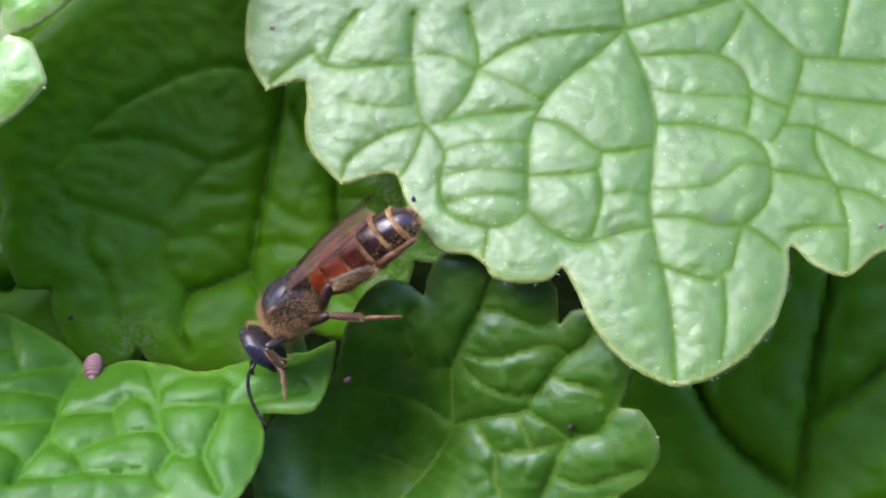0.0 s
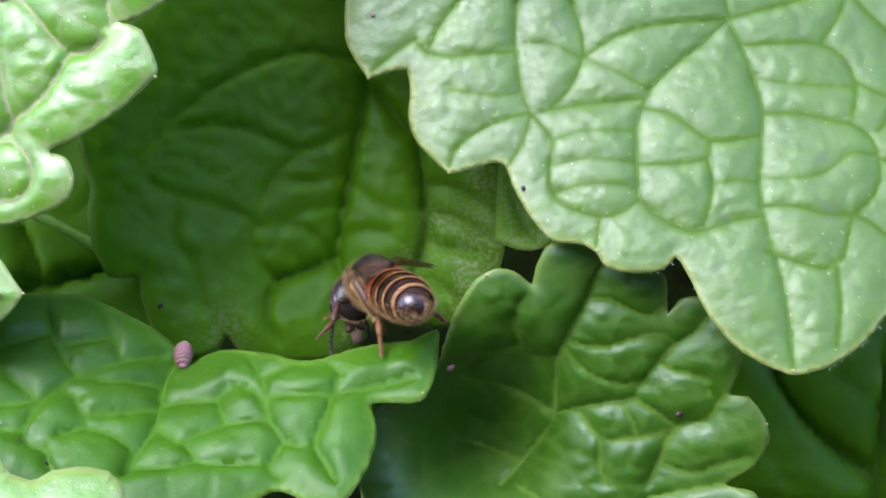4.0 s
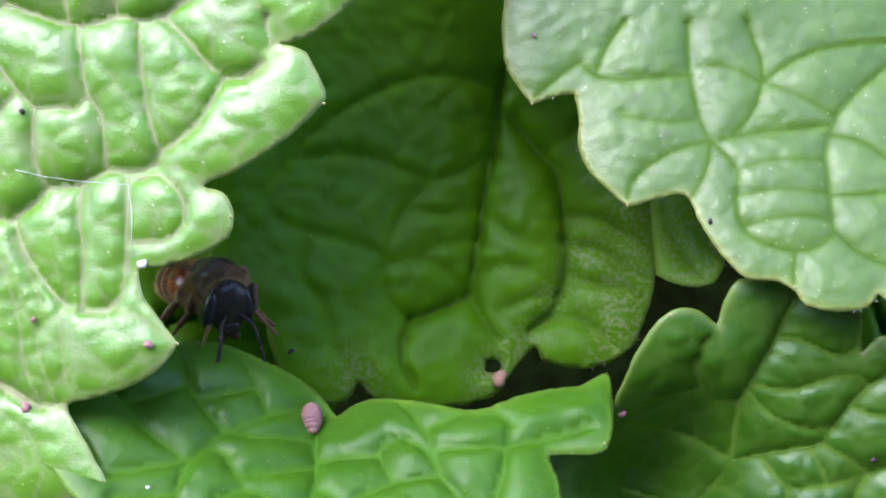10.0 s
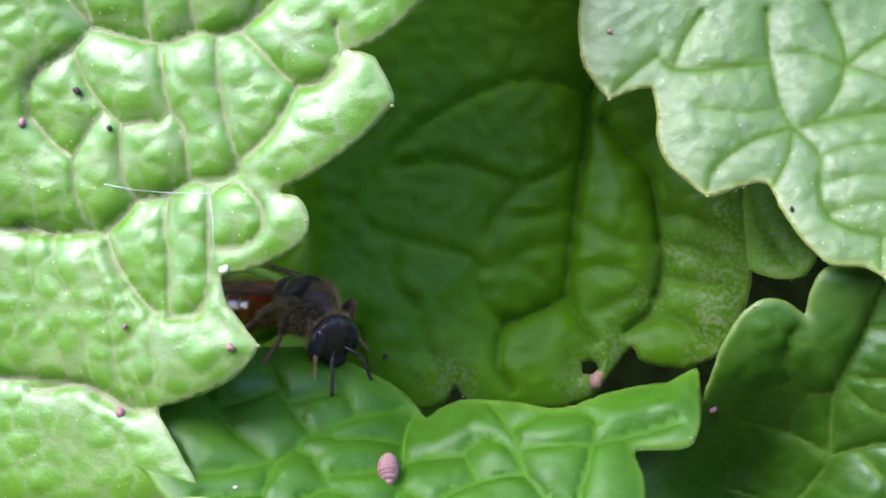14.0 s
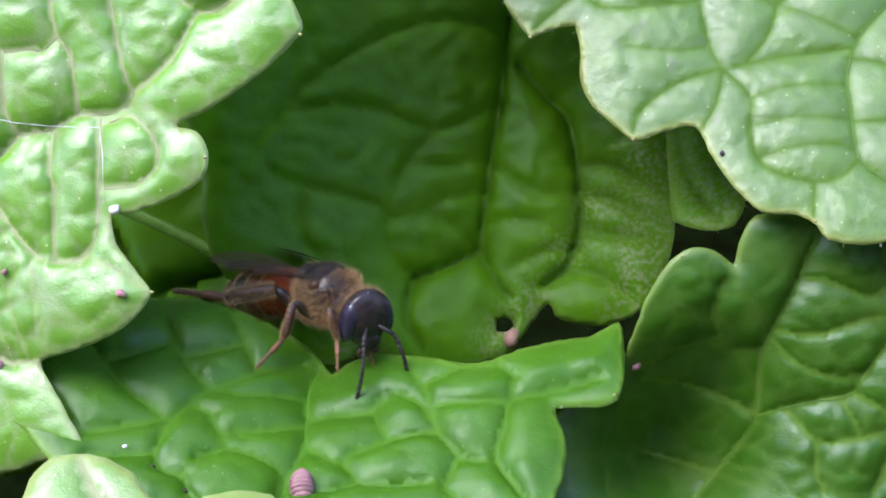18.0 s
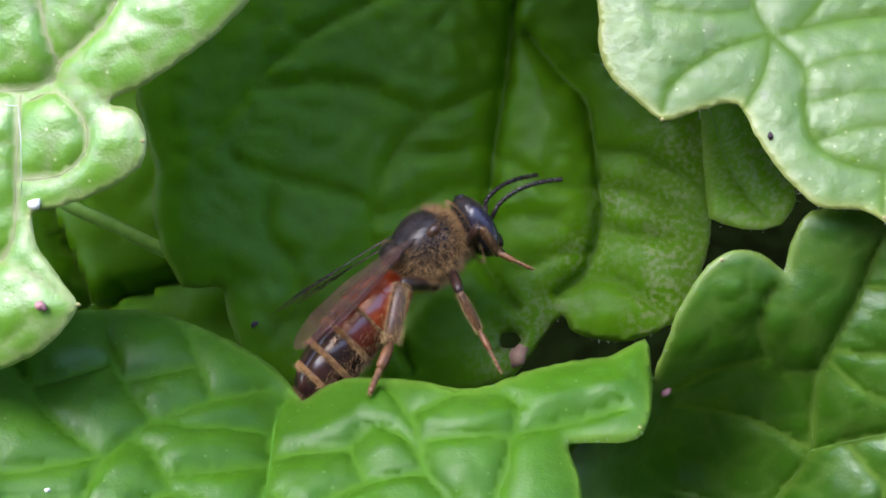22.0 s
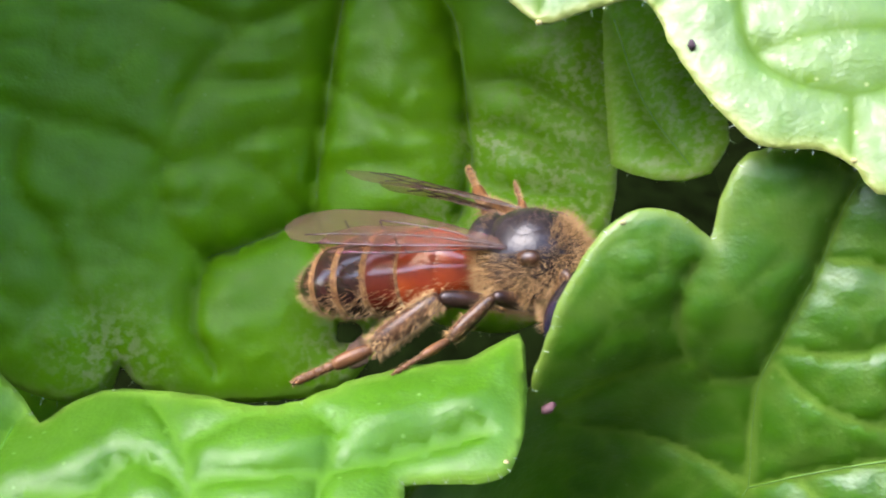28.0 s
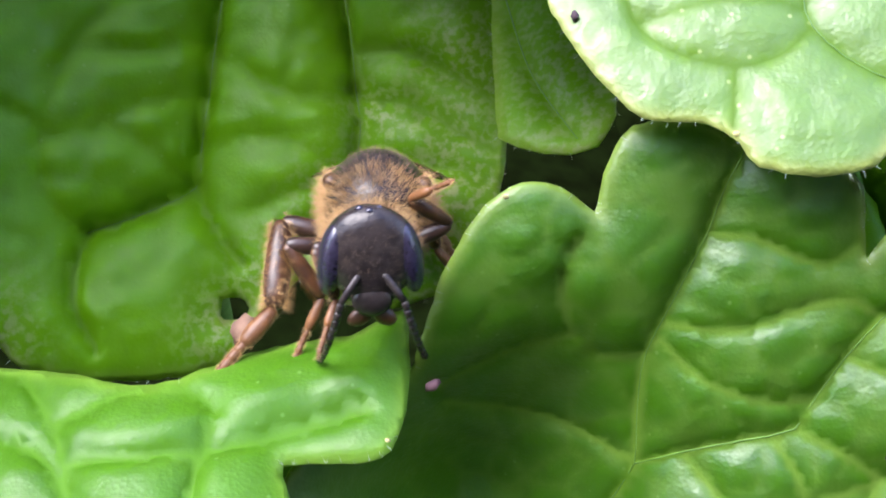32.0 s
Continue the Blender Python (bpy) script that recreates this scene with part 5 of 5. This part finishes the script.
# where the feet stand, in the bee's own space: seconds and a place, for the legs of each side
FEET = {
    ("front", 1): [(0, 2.51, 1.98, -2.43), (1, -0.01, 2.16, -3.57), (2, 1.51, 3.86, -1.99), (3, -1.73, 5.02, -2.75), (6, -1.39, 2.64, -1.84), (8, 1.05, 1.09, -1.69), (16, 2.24, -0.89, -3.52), (17, 2.03, -0.79, -3.26), (24, 2.14, 1.26, -2.6), (25, 2.31, 0.99, -3.16), (29, 1.46, 1.82, 0.11), (31, 2.29, 1.56, 0.79)],
    ("middle", 1): [(0, -3.53, 1.65, -3.02), (2, -2.84, 0.56, -3.58), (3, -2.91, 1.09, -2.08), (6, -1.81, -0.7, -1.43), (8, -0.78, 1.8, -1.45), (19, -2.05, 1.31, -2.01), (23, -0.92, 3.99, -0.04), (24, 0.61, 3.45, -0.98), (25, 0.15, 3.47, -0.35), (28, -1.4, 2.93, 0.72)],
    ("rear", 1): [(0, -6.23, 1.17, -1.01), (2, -4.14, 1.68, -3.53), (3, -4.4, 0.35, -3.32), (8, -4.83, 1.09, -0.78), (25, -2.42, 3.62, 0.1), (28, -2.89, 3.45, 0.98), (29, -3.28, 2.45, 0.88)],
    ("front", -1): [(2, 2.28, 3.12, -1.22), (6, 3.45, 0.52, -2.14), (12, 2.61, -1.17, -2.67), (16, 1.18, -2.74, -2.03), (17, 1.75, -2.41, -2.7), (18, 2.3, -1.6, -2.46), (18.5, 2.83, -0.87, -2.44), (19, 1.54, -2.01, -2.18), (20, 0.58, -1.9, -2.15), (21, 1.94, -1.87, -2.73), (22, 1.84, -1.85, -2.55), (22.5, 1.66, -1.96, -2.23), (23, 0.22, -1.69, -1.6), (24, 1.11, -2.29, -2.13), (25, 0.31, -2.54, -1.63), (30, 1.36, -2.67, -1.96), (30.5, 1.81, -2.32, -2.67), (31, 1.8, -2.34, -2.85), (32, 2.25, -1.07, -2.92)],
    ("middle", -1): [(12, 0.6, -1.95, -2.06), (16, -0.92, -3.8, -1.32), (17, -0.87, -4.35, -1.36), (18, -0.15, -3.51, -2.25), (18.5, 0.92, -1.81, -2.83), (19, 1.38, -2.01, -2.36), (20, -1.17, -2.72, -2.17), (21, -2.38, -2.8, -2.04), (22, -1.42, -2.95, -3.82), (22.5, -0.94, -3.29, -2.78), (23, -1.4, -3.5, -2.67), (23.5, -0.21, -2.83, -2.28), (24, -0.05, -2.87, -2.41), (25, -0.62, -3.01, -2.07), (25.5, -0.23, -2.68, -1.6), (27.5, -1.19, -3.04, -1.52), (28, -2.08, -3.87, -0.78), (29, -0.86, -3.81, -2.06), (30, -0.28, -3.62, -3.02), (30.5, 0.16, -3, -3.32), (31, 0.13, -3.03, -3.56), (32, 0.55, -1.72, -3.45)],
    ("rear", -1): [(16, -4.09, -3.81, 0.65), (17, -3.93, -4.35, 0.82), (18, -4.23, -4.23, 0.5), (18.5, -1.46, -3.96, -1.7), (19, -4.66, -3.28, -0.23), (20, -3.66, -2.4, -1.39), (21, -3.05, -2.65, -1.91), (22, -4.93, -3.1, -1.07), (22.5, -3.29, -4.77, -0.03), (23, -4.25, -2.43, -1.64), (23.5, -3.45, -2.68, -1.93), (24, -3.41, -2.6, -1.83), (25, -5.74, -3.48, 0.08), (25.5, -4.26, -3.57, -0.92), (27.5, -4.42, -3.45, -1.73), (28, -5.3, -3.87, -1.18), (29, -3.21, -3.16, -2.29), (30, -3.45, -3.8, -2.33), (30.5, -2.86, -3.03, -2.95), (31, -2.87, -3.06, -3.26), (32, 0.74, -3.44, -3.83)],
}
# the head: seconds, its neck in the bee's space, its lean, nod and turn
HEAD = [
    (0, 1.62, 0.19, -0.25, 0, 10, 0),
    (1, 1.59, 0.6, -0.11, 0, 15, 0),
    (2, 1.51, 0.1, -0.1, 0, 20, 0),
    (3, 1.5, 0.49, -0.51, 0, 20, 0),
    (6, 1.41, 0.7, -0.57, 0, 20, 0),
    (8, 1.15, -0.26, -0.08, 0, 15, 0),
    (12, 1.48, -0.27, -0.37, 0, 30, 0),
    (16, 1.19, -0.36, -1.01, -4.2, 23.8, -32.8),
    (17, 1.33, -0.27, -0.85, -1.1, 22.6, -19.4),
    (18, 1.64, 0.17, -0.35, 3.5, 22.8, -10.4),
    (18.5, 1.78, 0.42, -0.13, 0, 40, 0),
    (19, 1.65, -0.08, -0.56, 0, 42, 0),
    (20, 1.28, -0.1, -0.23, 0, 45, 0),
    (21, 1.27, -0.05, -0.05, 0, 30, 0),
    (22, 1.16, -0.05, -0.29, 0, 15, 0),
    (22.5, 1.16, -0.08, -0.09, 0, 8, 0),
    (23, 1.02, -0.36, -0.35, 0, 18, -10),
    (23.5, 1.33, -0.13, -0.24, -30.3, 35.3, -45.9),
    (24, 1.25, -0.48, -0.71, -27, 29.7, -51.9),
    (25, 0.97, -0.76, -0.86, -16.4, 29.3, -64.8),
    (25.5, 1.31, -0.56, -0.88, -1.2, 39.7, -40.1),
    (27.5, 1.13, -0.38, -0.47, 6.2, 33.4, -28.1),
    (28, 1.03, -0.46, -0.37, 4.7, 31.7, -28),
    (29, 0.9, -0.82, -0.46, 7.5, 30.5, -9.5),
    (30, 1.13, -0.52, -0.66, 2.1, 24.3, -7.2),
    (30.5, 1.22, -0.42, -0.74, 0.4, 24.5, -10),
    (31, 1.35, -0.19, -0.53, 2, 25.2, -4.2),
    (32, 1.55, -0.11, -0.43, 3.8, 22.3, 5)]
REST = {"front": (2.0, 1.6, -2.0), "middle": (0.2, 2.4, -2.1), "rear": (-2.8, 2.2, -1.9)}


def along(a, b, pole):
    """The turn that lays +x from a to b, with z towards the pole."""
    x = (b - a).normalized()
    z = (pole - x * x.dot(pole)).normalized()
    m = Matrix((x, z.cross(x), z)).transposed().to_4x4()
    m.translation = a * BM
    return m


def stance(which, side, toe):
    """The poses of femur, shin and foot, for a foot at toe in the bee's space."""
    l1, l2, l3 = BONES[which]
    hip = Vector((HIPS[which][0], HIPS[which][1] * side, HIPS[which][2]))
    pole = Vector(({"front": 0.35, "middle": 0.1, "rear": -0.35}[which], 0.55 * side, 1.0))
    way = toe - hip
    if way.length > 0.93 * (l1 + l2 + l3):
        toe = hip + way * (0.93 * (l1 + l2 + l3) / way.length)
        way = toe - hip
    stretch = min(1.0, way.length / (l1 + l2 + l3))
    ankle = toe - (way.normalized() * (0.35 + 0.65 * stretch) + Vector((0, 0.25 * side, -0.75)) * (1 - stretch)).normalized() * l3
    reach = ankle - hip
    d = min(max(reach.length, abs(l1 - l2) + 0.12), 0.985 * (l1 + l2))
    ankle = hip + reach.normalized() * d
    u = reach.normalized()
    k = (l1 * l1 - l2 * l2 + d * d) / (2 * d)
    up = (pole - u * u.dot(pole)).normalized()
    knee = hip + u * k + up * math.sqrt(max(0.0, l1 * l1 - k * k))
    femur = along(hip, knee, pole)
    back = femur.inverted()
    return femur, back @ along(knee, ankle, pole), back @ along(ankle, toe, pole)


def motions():
    walk(bee, [(t, stage_pose(at, Vector(at) - Vector(tail), up)) for t, at, tail, up in BEE])
    for k, s in ((0, 1), (1, -1)):
        for ob, out, lift in ((fore[k], 4, 2), (hind[k], 9, 1)):
            at = ob.location.copy()
            up = lambda t: lift + float(np.interp(t, (0, 18, 19, 20.5, 22.3, 23.5, 25.5, 28, 30, 31, 32), (0, 0, 8, 3, 0, 2, 6, 7, 4, 0, -8)))
            half = lambda w, t: Matrix.Translation(at) @ pose(0, 0, 0, s * (50 * w - 28), up(t) + 18 * w, -s * (out + 45 * w))
            walk(ob, [(t, half(w, t)) for t, w in ((0, 0), (8.2, 0), (8.35, 1), (8.6, 1), (8.9, 0.1), (18.2, 0.1), (18.45, 1), (18.8, 0.1), (21, 0.05), (21.8, 0.4 if s > 0 else 0.05), (22.4, 0.1), (23, 0.12), (25, 0.18), (27.5, 0.12), (28.3, 0.15), (29, 0.25), (30, 0.2), (31, 0.08), (32, 0.05))])
    for (which, side), bones in legs.items():
        rest = REST[which]
        feet = [(t, Vector(p)) for t, *p in FEET[which, side]]
        known = [t for t, _ in feet]
        for t, *_ in BEE:
            if min(abs(t - k) for k in known) > 1.6:
                sway = 0.25 * math.sin(2.3 * t + 2.1 * len(which))
                feet.append((t, Vector((rest[0] + sway, rest[1] * side, rest[2] + 0.3 * abs(sway)))))
        feet.sort(key=lambda row: row[0])
        times = [t for t, _ in feet]
        keys = []
        for i in range(129):
            t = i * 0.25
            toe = Vector([float(np.interp(t, times, [p[k] for _, p in feet])) for k in range(3)])
            keys.append((t, stance(which, side, toe)))
        for k, ob in enumerate(bones):
            walk(ob, [(t, poses[k]) for t, poses in keys])
    for ob in feelers:
        base = Matrix.Translation(ob.location)
        walk(ob, [(t, base @ pose(0, 0, 0, 0, p, 0)) for t, p in ((0, 25), (1, 20), (2, 30), (8, 45), (13, 30), (15.5, 55), (17, 55), (18.5, 30), (19, 15), (20, 20), (21, -10), (22.5, -25), (23, 0), (24, 60), (25, 75), (27.5, 60), (29, 85), (30, 95), (32, 85))])
    walk(head, [(t, pose(x * BM, y * BM, z * BM, lean, nod, turn)) for t, x, y, z, lean, nod, turn in HEAD])
    walk(bug, [(t, stage_pose((x, FACE_D(x, z) - 0.05, z), (1, 0, 0.1), (0.1, -0.75, 0.6))) for t, x, y, z in BUG])


BUG = [(0, -12.17, -0.82, -6.71), (2, -12.45, -0.85, -6.7), (6, -12.83, -0.79, -6.58), (9, -13.27, -1.2, -6.98), (11, -13.77, -1.65, -7.42), (13, -13.92, -2.64, -8.54), (15.5, -13.78, -3.79, -9.9), (16, -13.9, -3.81, -9.9), (17, -13.26, -4.56, -10.89), (18, -13.27, -5.1, -11.53), (19.5, -13.35, -6.21, -12.88), (32, -13.23, -7.38, -14.39)]
motions()
